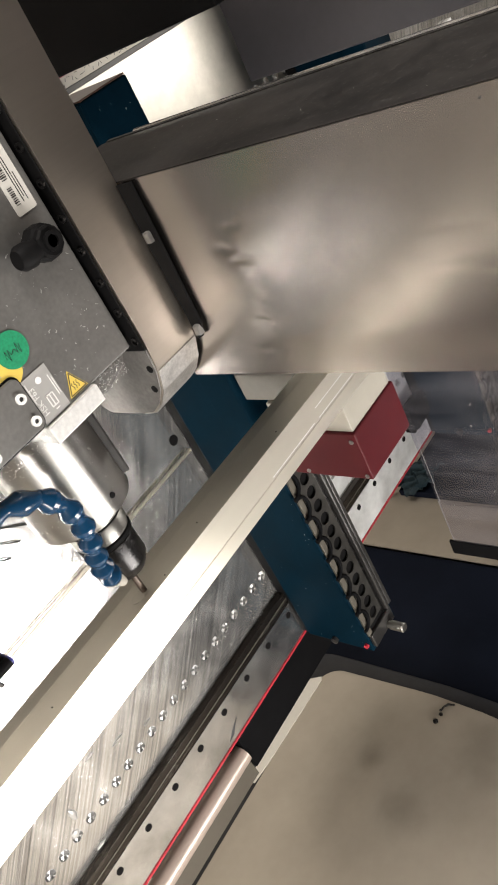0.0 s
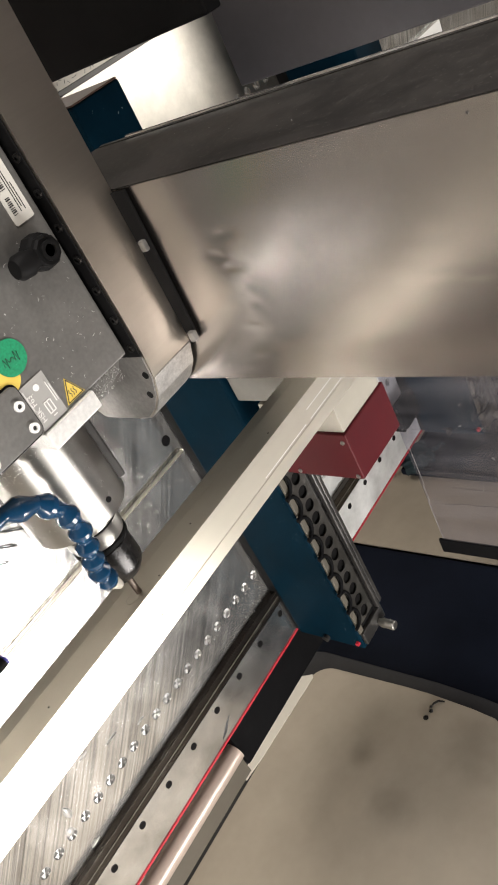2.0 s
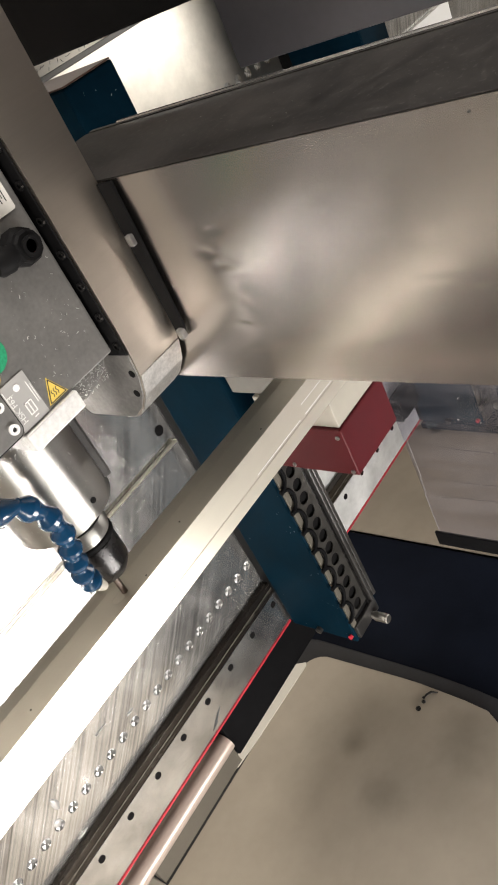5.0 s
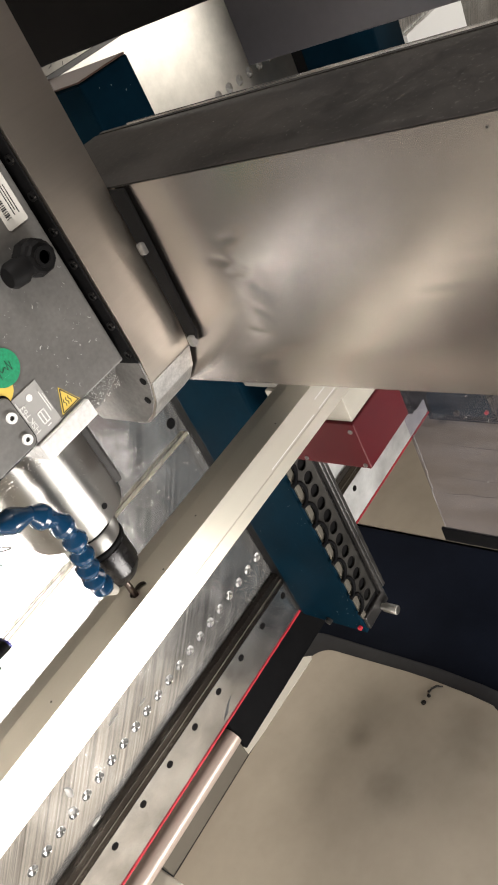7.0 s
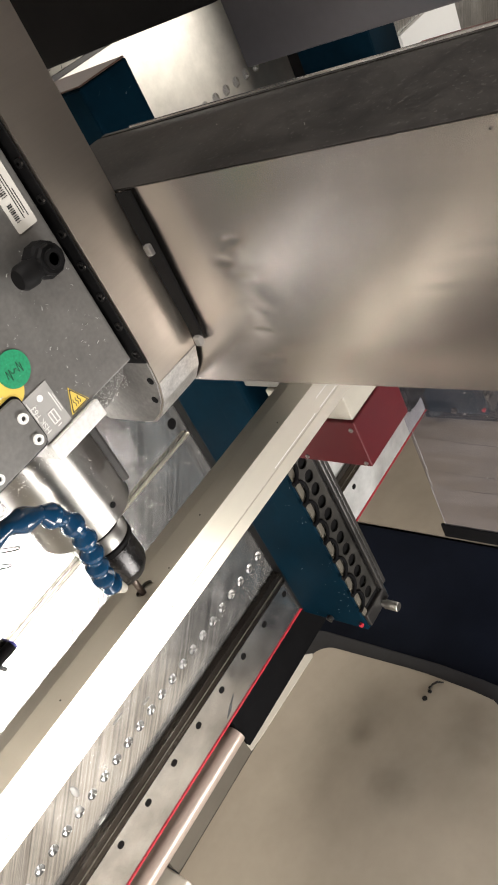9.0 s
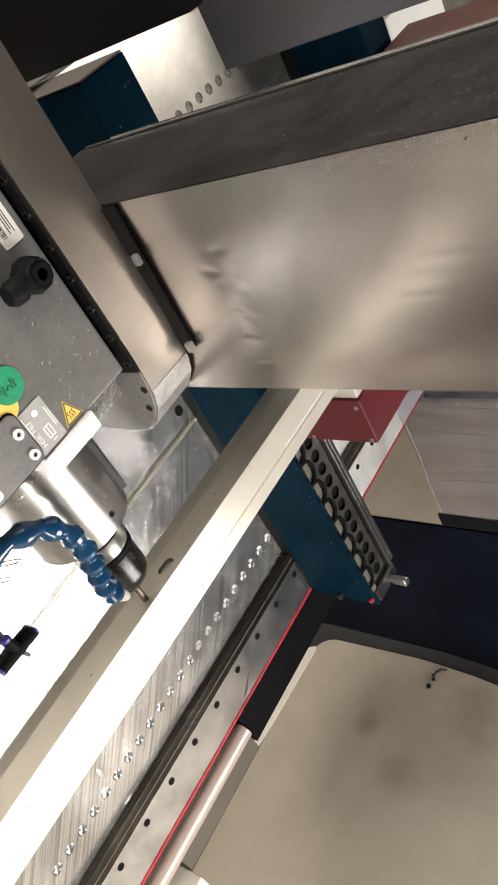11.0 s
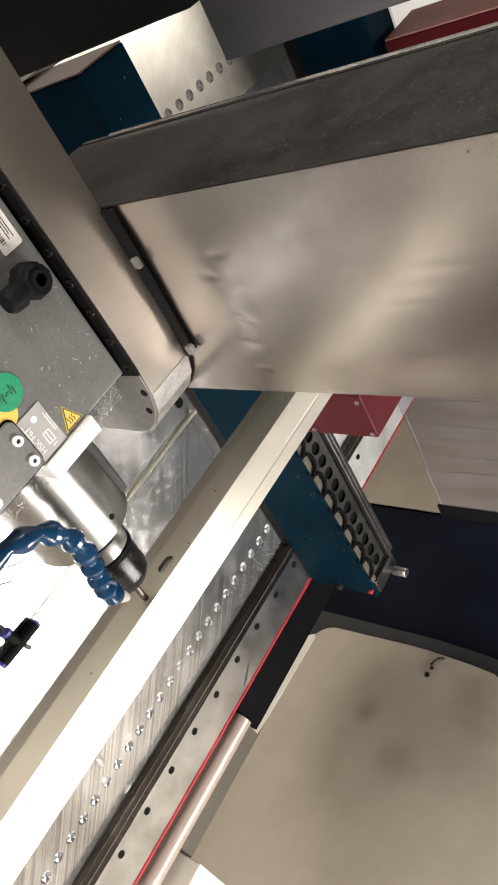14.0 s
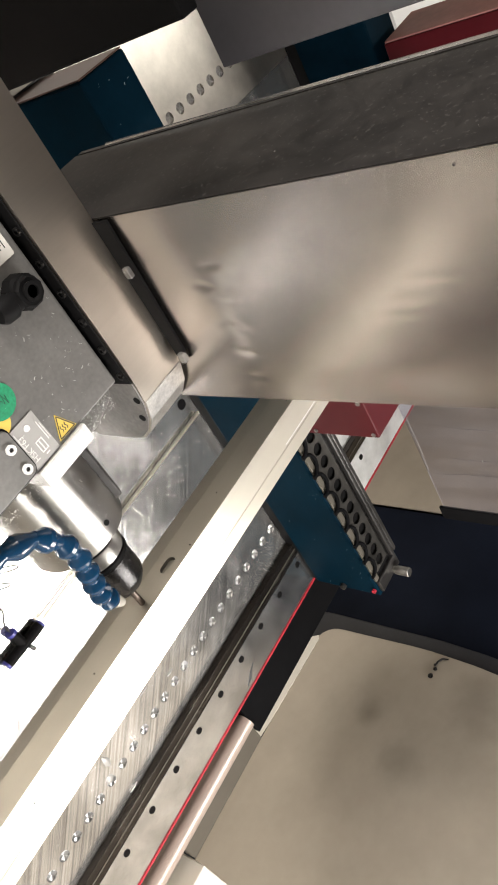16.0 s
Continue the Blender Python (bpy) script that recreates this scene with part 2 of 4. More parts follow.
def dark_patches(m, spots, colour, strength):
    """Darker patches with soft, uneven rims; spots: (x, y, radius)."""
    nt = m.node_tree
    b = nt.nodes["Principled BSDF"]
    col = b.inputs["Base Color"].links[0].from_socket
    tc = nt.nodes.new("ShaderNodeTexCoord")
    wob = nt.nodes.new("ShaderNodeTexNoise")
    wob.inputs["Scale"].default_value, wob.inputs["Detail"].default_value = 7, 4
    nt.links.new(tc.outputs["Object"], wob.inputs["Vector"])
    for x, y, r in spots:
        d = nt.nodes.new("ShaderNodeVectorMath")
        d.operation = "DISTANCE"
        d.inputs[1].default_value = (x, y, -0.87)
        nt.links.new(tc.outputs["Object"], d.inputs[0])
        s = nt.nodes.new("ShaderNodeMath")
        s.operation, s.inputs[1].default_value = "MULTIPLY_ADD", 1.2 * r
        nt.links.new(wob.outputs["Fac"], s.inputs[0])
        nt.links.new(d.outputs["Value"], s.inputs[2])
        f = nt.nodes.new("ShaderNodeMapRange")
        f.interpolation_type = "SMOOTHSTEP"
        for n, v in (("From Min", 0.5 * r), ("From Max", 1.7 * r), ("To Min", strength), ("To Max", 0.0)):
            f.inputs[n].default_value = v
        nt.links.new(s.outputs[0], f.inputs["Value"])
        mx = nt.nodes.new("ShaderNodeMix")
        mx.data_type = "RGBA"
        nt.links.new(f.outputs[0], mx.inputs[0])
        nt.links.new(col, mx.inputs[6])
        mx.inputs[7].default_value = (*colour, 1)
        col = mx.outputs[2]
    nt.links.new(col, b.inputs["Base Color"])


dark_patches(M_COVER, ((0.73, -0.15, 0.12), (1.03, -0.33, 0.16), (1.11, -0.11, 0.05), (0.86, 0.05, 0.07), (0.95, -0.62, 0.14)), (0.085, 0.073, 0.06), 0.36)
M_PIPE = material("beige_tube", (0.44, 0.36, 0.31), 0.32, 0.3, grain=0.03, blotch=0.1)
M_HOSE = material("blue_hose_plastic", (0.003, 0.033, 0.082), 0.2, 0.0, grain=0.05, blotch=0.2, blotch_scale=20)
M_YELLOW = material("yellow_label", (0.66, 0.48, 0.09), 0.45)
M_GREEN = material("green_label", (0.01, 0.22, 0.10), 0.45, 0.0, grain=0.5, grain_scale=(300, 300, 300))
M_LABEL = material("silver_label", (0.40, 0.39, 0.375), 0.40, 0.3, grain=0.06, blotch=0.1)
M_PAPER = material("paper_label", (0.52, 0.50, 0.46), 0.55, 0.0, grain=0.03, blotch=0.06)
M_INK = material("print_black", (0.02, 0.02, 0.02), 0.5)
M_INKW = material("print_white", (0.75, 0.74, 0.72), 0.5)
M_SLOT = material("cut_aluminium", (0.16, 0.15, 0.14), 0.3, 0.9, blotch=0.3, blotch_scale=60)
M_FLOOR = material("hall_floor", (0.16, 0.15, 0.14), 0.55, 0.0, grain=0.1, blotch=0.25, blotch_scale=1.5)
M_HALL = material("hall_wall", (0.60, 0.55, 0.48), 0.7, 0.0, grain=0.04, blotch=0.15, blotch_scale=1.0)
M_HUB = material("tube_clear", (0.86, 0.82, 0.70), 0.3, 0.2, blotch=0.1)
M_CHIP = material("aluminium_chips", (0.58, 0.57, 0.55), 0.4, 0.7)
M_JAW = material("grey_cast_jaw", (0.20, 0.19, 0.17), 0.5, 0.2, grain=0.08, blotch=0.2)
M_HOOD = material("dark_hood_sheet", (0.080, 0.076, 0.082), 0.38, 0.5, grain=0.08, blotch=0.2, blotch_scale=2, rough_var=0.1)
M_STRIP = material("grey_strip", (0.10, 0.088, 0.070), 0.5, 0.2, grain=0.05, blotch=0.2)
M_RACK = material("rack_steel", (0.085, 0.081, 0.074), 0.38, 0.8, grain=0.10, blotch=0.3, blotch_scale=15, rough_var=0.2)
M_RUST = material("brown_cap", (0.075, 0.038, 0.028), 0.5, 0.0, grain=0.1, blotch=0.25)

M_WALL2 = material("fine_milled_aluminium", (0.52, 0.49, 0.44), 0.34, 0.9, grain=0.06, blotch=0.18, blotch_scale=14, rough_var=0.15)
M_COLLET = material("violet_plastic", (0.03, 0.03, 0.20), 0.35, blotch=0.1)
M_TOOL = material("worn_carbide", (0.085, 0.062, 0.05), 0.35, 0.6, blotch=0.3, blotch_scale=50)
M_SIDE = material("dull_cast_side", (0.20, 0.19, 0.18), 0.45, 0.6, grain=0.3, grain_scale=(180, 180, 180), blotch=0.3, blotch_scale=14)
M_CLAMP = material("bright_milled_block", (0.80, 0.79, 0.77), 0.42, 0.5, grain=0.25, grain_scale=(150, 150, 150), blotch=0.06)
M_GLINT = material("glint_facets", (0.32, 0.315, 0.31), 0.34, 0.85, blotch=0.1, blotch_scale=60)
M_RUBBER = material("dark_rubber_edge", (0.022, 0.022, 0.025), 0.45, 0.0, grain=0.15, blotch=0.3, blotch_scale=6, spec=0.3)
M_GALV = material("galvanised_sheet", (0.62, 0.60, 0.57), 0.36, 0.9, grain=0.35, grain_scale=(220, 220, 220), blotch=0.3, blotch_scale=25, rough_var=0.2)
M_TEAL = material("dark_teal_cloth", (0.006, 0.022, 0.030), 0.8, 0.0, grain=0.3, grain_scale=(90, 90, 90), blotch=0.5, blotch_scale=9, bump=0.3)
M_WAY = material("way_cover_fabric", (0.006, 0.006, 0.0065), 0.6, 0.0, grain=0.2, blotch=0.3, spec=0.02)
# Dark brown base colour carries what the polished rail top mirrors.
M_RAILTOP = material("rail_steel_dark_reflection", (0.065, 0.057, 0.050), 0.26, 0.9, grain=0.06, grain_scale=(3, 90, 90), blotch=0.3, blotch_scale=6, rough_var=0.12)
# Whitish base colour holds the bright reflection on the far rail and plate.
M_PALE_FAR = material("aluminium_with_painted_reflection", (0.64, 0.645, 0.64), 0.5, 0.25, grain=0.08, blotch=0.30, blotch_scale=9, rough_var=0.2, smear=0.4)
M_DUSTRED = material("dusty_red_paint", (0.30, 0.13, 0.115), 0.55, 0.0, grain=0.15, blotch=0.35, blotch_scale=8)
for _m, _a in ((M_SPINDLE, 0.75), (M_SLIDER, 0.35)):
    _t = _m.node_tree.nodes.new("ShaderNodeTangent")
    _t.direction_type, _t.axis = "RADIAL", "Z"
    _p = _m.node_tree.nodes["Principled BSDF"]
    _m.node_tree.links.new(_t.outputs[0], _p.inputs["Tangent"])
    _p.inputs["Anisotropic"].default_value = _a
    _p.inputs["Anisotropic Rotation"].default_value = 0.25
_b = M_HUB.node_tree.nodes["Principled BSDF"]
_b.inputs["Transmission Weight"].default_value, _b.inputs["Metallic"].default_value = 0.9, 0.0
M_CLEAR = bpy.data.materials.new("clear_polycarbonate")
M_CLEAR.use_nodes = True
_nt = M_CLEAR.node_tree
_nt.nodes.remove(_nt.nodes["Principled BSDF"])
_tr = _nt.nodes.new("ShaderNodeBsdfTransparent")
_tr.inputs["Color"].default_value = (0.86, 0.85, 0.89, 1)
_gl = _nt.nodes.new("ShaderNodeBsdfGlossy")
_gl.inputs["Roughness"].default_value = 0.12
_df = _nt.nodes.new("ShaderNodeBsdfDiffuse")
_df.inputs["Color"].default_value = (0.62, 0.60, 0.64, 1)
_tc = _nt.nodes.new("ShaderNodeTexCoord")
_mp = _nt.nodes.new("ShaderNodeMapping")
_mp.inputs["Scale"].default_value = (1.0, 1.2, 7.0)
_ns = _nt.nodes.new("ShaderNodeTexNoise")
_ns.inputs["Scale"].default_value, _ns.inputs["Detail"].default_value, _ns.inputs["Distortion"].default_value = 2.2, 5, 0.8
_mr = _nt.nodes.new("ShaderNodeMapRange")
for _k, _v in (("From Min", 0.35), ("From Max", 0.75), ("To Min", 0.012), ("To Max", 0.058)):
    _mr.inputs[_k].default_value = _v
_m1 = _nt.nodes.new("ShaderNodeMixShader")
_m2 = _nt.nodes.new("ShaderNodeMixShader")
_m2.inputs[0].default_value = 0.045
for _a, _b in ((_tc.outputs["Object"], _mp.inputs["Vector"]), (_mp.outputs[0], _ns.inputs["Vector"]), (_ns.outputs["Fac"], _mr.inputs["Value"]),
               (_mr.outputs[0], _m1.inputs[0]),
               (_tr.outputs[0], _m1.inputs[1]), (_df.outputs[0], _m1.inputs[2]), (_m1.outputs[0], _m2.inputs[1]),
               (_gl.outputs[0], _m2.inputs[2]), (_m2.outputs[0], _nt.nodes["Material Output"].inputs["Surface"])):
    _nt.links.new(_a, _b)
# ---------------- building helpers ----------------
BASE = {}


def thing(name, base, label, category, group="", kind=""):
    """An Empty at the thing's base; its parts are given in the place's own measures."""
    ob = new(name)
    ob.empty_display_size = 0.05
    ob.location = (base[0], base[1], base[2] + ZO)
    BASE[ob.name] = Vector(base)
    return tagged(ob, label, category, group, kind)


def part(name, bm, mat, parent, label="", smooth=False):
    """Links a bmesh as one mesh object under a thing or a part."""
    base = BASE[parent.name]
    bmesh.ops.translate(bm, vec=-base, verts=bm.verts)
    me = bpy.data.meshes.new(name)
    bm.to_mesh(me)
    bm.free()
    if smooth:
        for p in me.polygons:
            p.use_smooth = True
        me.set_sharp_from_angle(angle=radians(38 if smooth is True else smooth))
    me.materials.append(mat)
    ob = new(name, me)
    ob.parent = parent
    BASE[ob.name] = base
    if label:
        ob["label"] = label
    return ob


def solid(name, bm, mat, label="", category="", group="", kind="structure", smooth=False):
    """A one-mesh top-level thing, standing at the middle of its foot."""
    xs = [v.co.x for v in bm.verts]
    ys = [v.co.y for v in bm.verts]
    zs = [v.co.z for v in bm.verts]
    base = Vector(((min(xs) + max(xs)) / 2, (min(ys) + max(ys)) / 2, min(zs)))
    bmesh.ops.translate(bm, vec=-base, verts=bm.verts)
    me = bpy.data.meshes.new(name)
    bm.to_mesh(me)
    bm.free()
    if smooth:
        for p in me.polygons:
            p.use_smooth = True
        me.set_sharp_from_angle(angle=radians(38 if smooth is True else smooth))
    me.materials.append(mat)
    ob = new(name, me)
    ob.location = base + Vector((0, 0, ZO))
    BASE[ob.name] = base
    return tagged(ob, label, category, group, kind)


def box(x0, x1, y0, y1, z0, z1, bevel=0.0, seg=2):
    bm = bmesh.new()
    bmesh.ops.create_cube(bm, size=1)
    for v in bm.verts:
        v.co = Vector((x0 + (v.co.x + 0.5) * (x1 - x0), y0 + (v.co.y + 0.5) * (y1 - y0), z0 + (v.co.z + 0.5) * (z1 - z0)))
    if bevel:
        bmesh.ops.bevel(bm, geom=bm.edges[:], offset=bevel, segments=seg, affect="EDGES", profile=0.5)
    return bm


def prism(poly, axis, a, b, bevel=0.0, seg=2):
    """A polygon (two coordinates, in the order of the other two axes) drawn out along an axis from a to b."""
    bm = bmesh.new()
    order = {"x": (1, 2, 0), "y": (0, 2, 1), "z": (0, 1, 2)}[axis]
    rings = []
    for h in (a, b):
        ring = []
        for p in poly:
            c = [0, 0, 0]
            c[order[0]], c[order[1]], c[order[2]] = p[0], p[1], h
            ring.append(bm.verts.new(c))
        rings.append(ring)
    bm.faces.new(rings[0])
    bm.faces.new(rings[1][::-1])
    n = len(poly)
    for i in range(n):
        bm.faces.new((rings[0][i], rings[1][i], rings[1][(i + 1) % n], rings[0][(i + 1) % n]))
    bmesh.ops.recalc_face_normals(bm, faces=bm.faces[:])
    if bevel:
        bmesh.ops.bevel(bm, geom=bm.edges[:], offset=bevel, segments=seg, affect="EDGES", profile=0.5)
    return bm


def lathe(p, profile, axis="z", seg=32):
    """A turned body round an axis through p; profile: (radius, height along the axis)."""
    bm = bmesh.new()
    rings = []
    for r, h in profile:
        ring = []
        for k in range(seg):
            a = 2 * math.pi * k / seg
            u, v = r * math.cos(a), r * math.sin(a)
            c = {"z": (u, v, h), "y": (u, h, v), "x": (h, u, v)}[axis]
            ring.append(bm.verts.new((p[0] + c[0], p[1] + c[1], p[2] + c[2])))
        rings.append(ring)
    for r0, r1 in zip(rings, rings[1:]):
        for k in range(seg):
            bm.faces.new((r0[k], r0[(k + 1) % seg], r1[(k + 1) % seg], r1[k]))
    bm.faces.new(rings[0])
    bm.faces.new(rings[-1])
    bmesh.ops.recalc_face_normals(bm, faces=bm.faces[:])
    return bm


def tube(points, radius, seg=10):
    """A round bar along a line of points; radius may be one number or one for each point."""
    bm = bmesh.new()
    pts = [Vector(p) for p in points]
    radii = radius if isinstance(radius, (list, tuple)) else [radius] * len(pts)
    rings = []
    side = None
    for i, p in enumerate(pts):
        d = (pts[min(i + 1, len(pts) - 1)] - pts[max(i - 1, 0)]).normalized()
        if side is None:
            side = d.orthogonal().normalized()
        side = (side - d * side.dot(d)).normalized()
        up = d.cross(side)
        rings.append([bm.verts.new(p + radii[i] * (math.cos(a) * side + math.sin(a) * up)) for a in [2 * math.pi * k / seg for k in range(seg)]])
    for r0, r1 in zip(rings, rings[1:]):
        for k in range(seg):
            bm.faces.new((r0[k], r0[(k + 1) % seg], r1[(k + 1) % seg], r1[k]))
    bm.faces.new(rings[0][::-1])
    bm.faces.new(rings[-1])
    bmesh.ops.recalc_face_normals(bm, faces=bm.faces[:])
    return bm


def join(*bms):
    out = bmesh.new()
    for b in bms:
        me = bpy.data.meshes.new("joined")
        b.to_mesh(me)
        b.free()
        out.from_mesh(me)
        bpy.data.meshes.remove(me)
    return out


def rounded(x0, x1, y0, y1, r, n=8, corners=(1, 1, 1, 1)):
    """Corner points of a rounded rectangle; corners: lower left, lower right, upper right, upper left."""
    pts = []
    for (cx, cy, a0), on in zip(((x0 + r, y0 + r, 180), (x1 - r, y0 + r, 270), (x1 - r, y1 - r, 0), (x0 + r, y1 - r, 90)), corners):
        if not on:
            pts.append((x0 if a0 in (180, 90) else x1, y0 if a0 in (180, 270) else y1))
            continue
        for k in range(n + 1):
            a = radians(a0 + 90 * k / n)
            pts.append((cx + r * math.cos(a), cy + r * math.sin(a)))
    return pts


def plate_with_holes(x0, x1, z0, z1, y, depth, holes, r, seg=14):
    """A plate in the x-z plane, facing -y, with a row of round through holes along x or z (holes: centres in order)."""
    bm = bmesh.new()
    along_x = len(holes) < 2 or abs(holes[1][0] - holes[0][0]) > abs(holes[1][1] - holes[0][1])
    half = min(abs(holes[1][0] - holes[0][0]) + abs(holes[1][1] - holes[0][1]), 0.2) / 2
    front = []
    faces = []

    def quad(a, b, c, d):
        faces.append([bm.verts.new((q[0], y, q[1])) for q in (a, b, c, d)])
        bm.faces.new(faces[-1])

    for hx, hz in holes:
        if along_x:
            sx0, sx1, sz0, sz1 = hx - half, hx + half, z0, z1
        else:
            sx0, sx1, sz0, sz1 = x0, x1, hz - half, hz + half
        ring, outer = [], []
        for k in range(seg):
            a = 2 * math.pi * (k + 0.5) / seg
            ca, sa = math.cos(a), math.sin(a)
            ring.append(bm.verts.new((hx + r * ca, y, hz + r * sa)))
            tx = ((sx1 if ca > 0 else sx0) - hx) / ca if abs(ca) > 1e-6 else 1e9
            tz = ((sz1 if sa > 0 else sz0) - hz) / sa if abs(sa) > 1e-6 else 1e9
            s = min(tx, tz)
            outer.append(bm.verts.new((hx + s * ca, y, hz + s * sa)))
        inner = [bm.verts.new((v.co.x, y + depth, v.co.z)) for v in ring]
        for k in range(seg):
            j = (k + 1) % seg
            va, vb = outer[k], outer[j]
            bm.faces.new((ring[k], ring[j], vb, va))
            if abs(va.co.x - vb.co.x) > 1e-5 and abs(va.co.z - vb.co.z) > 1e-5:
                cx = va.co.x if abs(va.co.x - sx0) < 1e-5 or abs(va.co.x - sx1) < 1e-5 else vb.co.x
                cz = va.co.z if abs(va.co.z - sz0) < 1e-5 or abs(va.co.z - sz1) < 1e-5 else vb.co.z
                bm.faces.new((va, vb, bm.verts.new((cx, y, cz))))
            bm.faces.new((ring[k], inner[k], inner[j], ring[j]))
    bmesh.ops.remove_doubles(bm, verts=bm.verts, dist=1e-5)
    bmesh.ops.recalc_face_normals(bm, faces=bm.faces[:])
    return bm
# ---------------- the hall ----------------
solid("floor", box(-6, 8, -7, 4, -1.10, -1.05), M_FLOOR, "grey concrete hall floor under the machine", "floor")
solid("wall_back", box(-6, 8, 3.0, 3.1, -1.05, 3.6), M_HALL, "plain cream hall wall behind the machine", "wall")
solid("wall_front", box(-6, 8, -7.1, -7.0, -1.05, 3.6), M_HALL, "plain cream hall wall", "wall")
solid("wall_left", box(-6.1, -6, -7, 3, -1.05, 3.6), M_HALL, "plain cream hall wall", "wall")
solid("wall_right", box(8, 8.1, -7, 3, -1.05, 3.6), M_HALL, "plain cream hall wall", "wall")
solid("ceiling", box(-6, 8, -7, 3, 3.6, 3.7), M_HALL, "plain cream hall ceiling", "ceiling")

# ---------------- the machine bed: an upright plate with bolt rows ----------------
PITCH, ROW_X, ROW_Z, ROW2_Z, FACE = 0.0502, 0.044, 0.165, 1.301, 0.025
bed = thing("machine_bed", (1.2, 0.05, -0.12), "upright milled aluminium bed plate with rows of tapped holes", "machine bed")
row1 = [(ROW_X + PITCH * k, ROW_Z) for k in range(-9, 40)]
# Past this joint the metal is paler, with reflected brightness painted in.
JOINT = ROW_X + PITCH * 17.5
row2 = [(ROW_X + PITCH * k, ROW2_Z) for k in range(18, 48)]
part("bed_plate", plate_with_holes(0, 0, 0.045, 0.30, FACE, 0.016, [h for h in row1 if h[0] < JOINT], 0.0150), M_WALL, bed)
part("bed_plate", plate_with_holes(0, 0, 0.045, 0.30, FACE, 0.016, [h for h in row1 if h[0] > JOINT], 0.0150), M_PALE_FAR, bed, "far bed plate, its bright reflection put into the colour")
part("bed_plate", plate_with_holes(0, 0, 1.20, 1.40, FACE, 0.016, row2, 0.0150), M_WALL2, bed)
part("bed_plate", box(-3.2, row1[0][0] - PITCH / 2, FACE, 0.10, 0.045, 0.30), M_WALL, bed)
part("bed_plate", box(row1[-1][0] + PITCH / 2, 4.5, FACE, 0.10, 0.045, 0.30), M_WALL, bed)
part("bed_plate", box(-3.2, 4.5, FACE, 0.10, 0.30, 1.20), M_WALL, bed)
part("bed_plate", box(-3.2, row2[0][0] - PITCH / 2, FACE, 0.10, 1.20, 1.40), M_WALL2, bed)
part("bed_plate", box(row2[-1][0] + PITCH / 2, 4.5, FACE, 0.10, 1.20, 1.40), M_WALL2, bed)
part("bed_plate", box(-3.2, 4.5, FACE, 0.10, 1.40, 1.552), M_WALL2, bed)
part("bed_core", box(-3.2, 4.5, 0.102, 0.30, -0.05, 1.60), M_DARKSTEEL, bed)
for fx in (-2.9, 4.0):
    part("bed_foot", box(fx, fx + 0.3, 0.302, 0.60, -1.05, 1.2), M_NAVY, bed, "dark painted welded foot")
# Zigzag facets are shaped to give each hole an X of glints.
hole_me = None
for hx, hz in row1 + row2:
    if hole_me is None:
        bm = bmesh.new()
        mid = bm.verts.new((0, -0.0006, 0))
        ring = [bm.verts.new((0.0162 * math.cos(a), -0.0012 if k % 2 else 0.0060, 0.0162 * math.sin(a))) for k, a in enumerate([radians(10 + 45 * k) for k in range(8)])]
        for k in range(8):
            bm.faces.new((mid, ring[k], ring[(k + 1) % 8]))
        hole_me = bpy.data.meshes.new("plug")
        bm.to_mesh(hole_me)
        bm.free()
        hole_me.materials.append(M_GLINT)
        # Upper row: paler copy, with the brightness of the glints in its colour.
        far_me = hole_me.copy()
        far_me.materials[0] = M_LABEL
    o = new("plug", hole_me if hz < 1.0 else far_me)
    o.parent = bed
    o.location = Vector((hx, FACE + 0.0030, hz)) - BASE[bed.name]
for hx in (0.832,):
    part("bolt_hole", lathe((hx, FACE, 0.721), [(0.015, -0.001), (0.015, 0.004), (0.001, 0.004)], "y", 20), M_BLACK, bed, "dark counterbored bolt hole")

# guide rail along the foot of the bed
rail = thing("guide_rail", (1.2, 0.02, -0.11), "ground steel guide rail with counterbored bolts and red edge tape", "rail")
part("rail_ridge", box(-3.2, 4.5, -0.001, 0.0005, 0.0465, 0.0500, 0.0004), M_STRIP, rail, "thin paler ridge along the rail")
# Upper band of the rail, with the dark reflection painted in.
part("rail_top", box(-3.2, 4.5, 0.0008, 0.0245, 0.0262, 0.072, 0.002), M_RAILTOP, rail, "polished upper part of the rail, its dark reflection put into the colour")
part("rail_strip", box(-3.2, JOINT, 0.0, 0.09, -0.1080, 0.0258), M_RAIL, rail)
part("rail_strip", box(JOINT + 0.0005, 4.5, 0.0, 0.09, -0.1080, 0.0258), M_PALE_FAR, rail, "next length of rail, its bright reflection put into the colour")
part("red_edge", box(-3.2, 4.5, -0.003, 0.03, -0.1150, -0.1085), M_REDLINE, rail, "bright red tape on the lower edge")
bolt_me = None
for k in range(-6, 30):
    if bolt_me is None:
        bm = lathe((0, 0, 0), [(0.0105, -0.001), (0.0105, 0.002), (0.004, 0.002)], "y", 16)
        bolt_me = bpy.data.meshes.new("bolt")
        bm.to_mesh(bolt_me)
        bm.free()
        bolt_me.materials.append(M_BLACK)
    o = new("bolt", bolt_me)
    o.parent = rail
    o.location = Vector((0.12 * k, -0.0005, -0.003)) - BASE[rail.name]


part("scuff_mark", tube([(0.440, -0.0003, -0.094), (0.462, -0.0003, -0.084), (0.480, -0.0003, -0.070), (0.502, -0.0003, -0.058)], [0.001, 0.0045, 0.003, 0.001], 8), M_INK, rail, "dark scuffed mark")
rail2 = thing("guide_rail", (1.2, 0.02, 1.55), "ground steel guide rail on top of the bed, red taped", "rail")
part("rail_foot", box(-3.2, 4.5, 0.010, 0.09, 1.5525, 1.566, 0.002), M_DARKSTEEL, rail2, "dark foot of the rail")
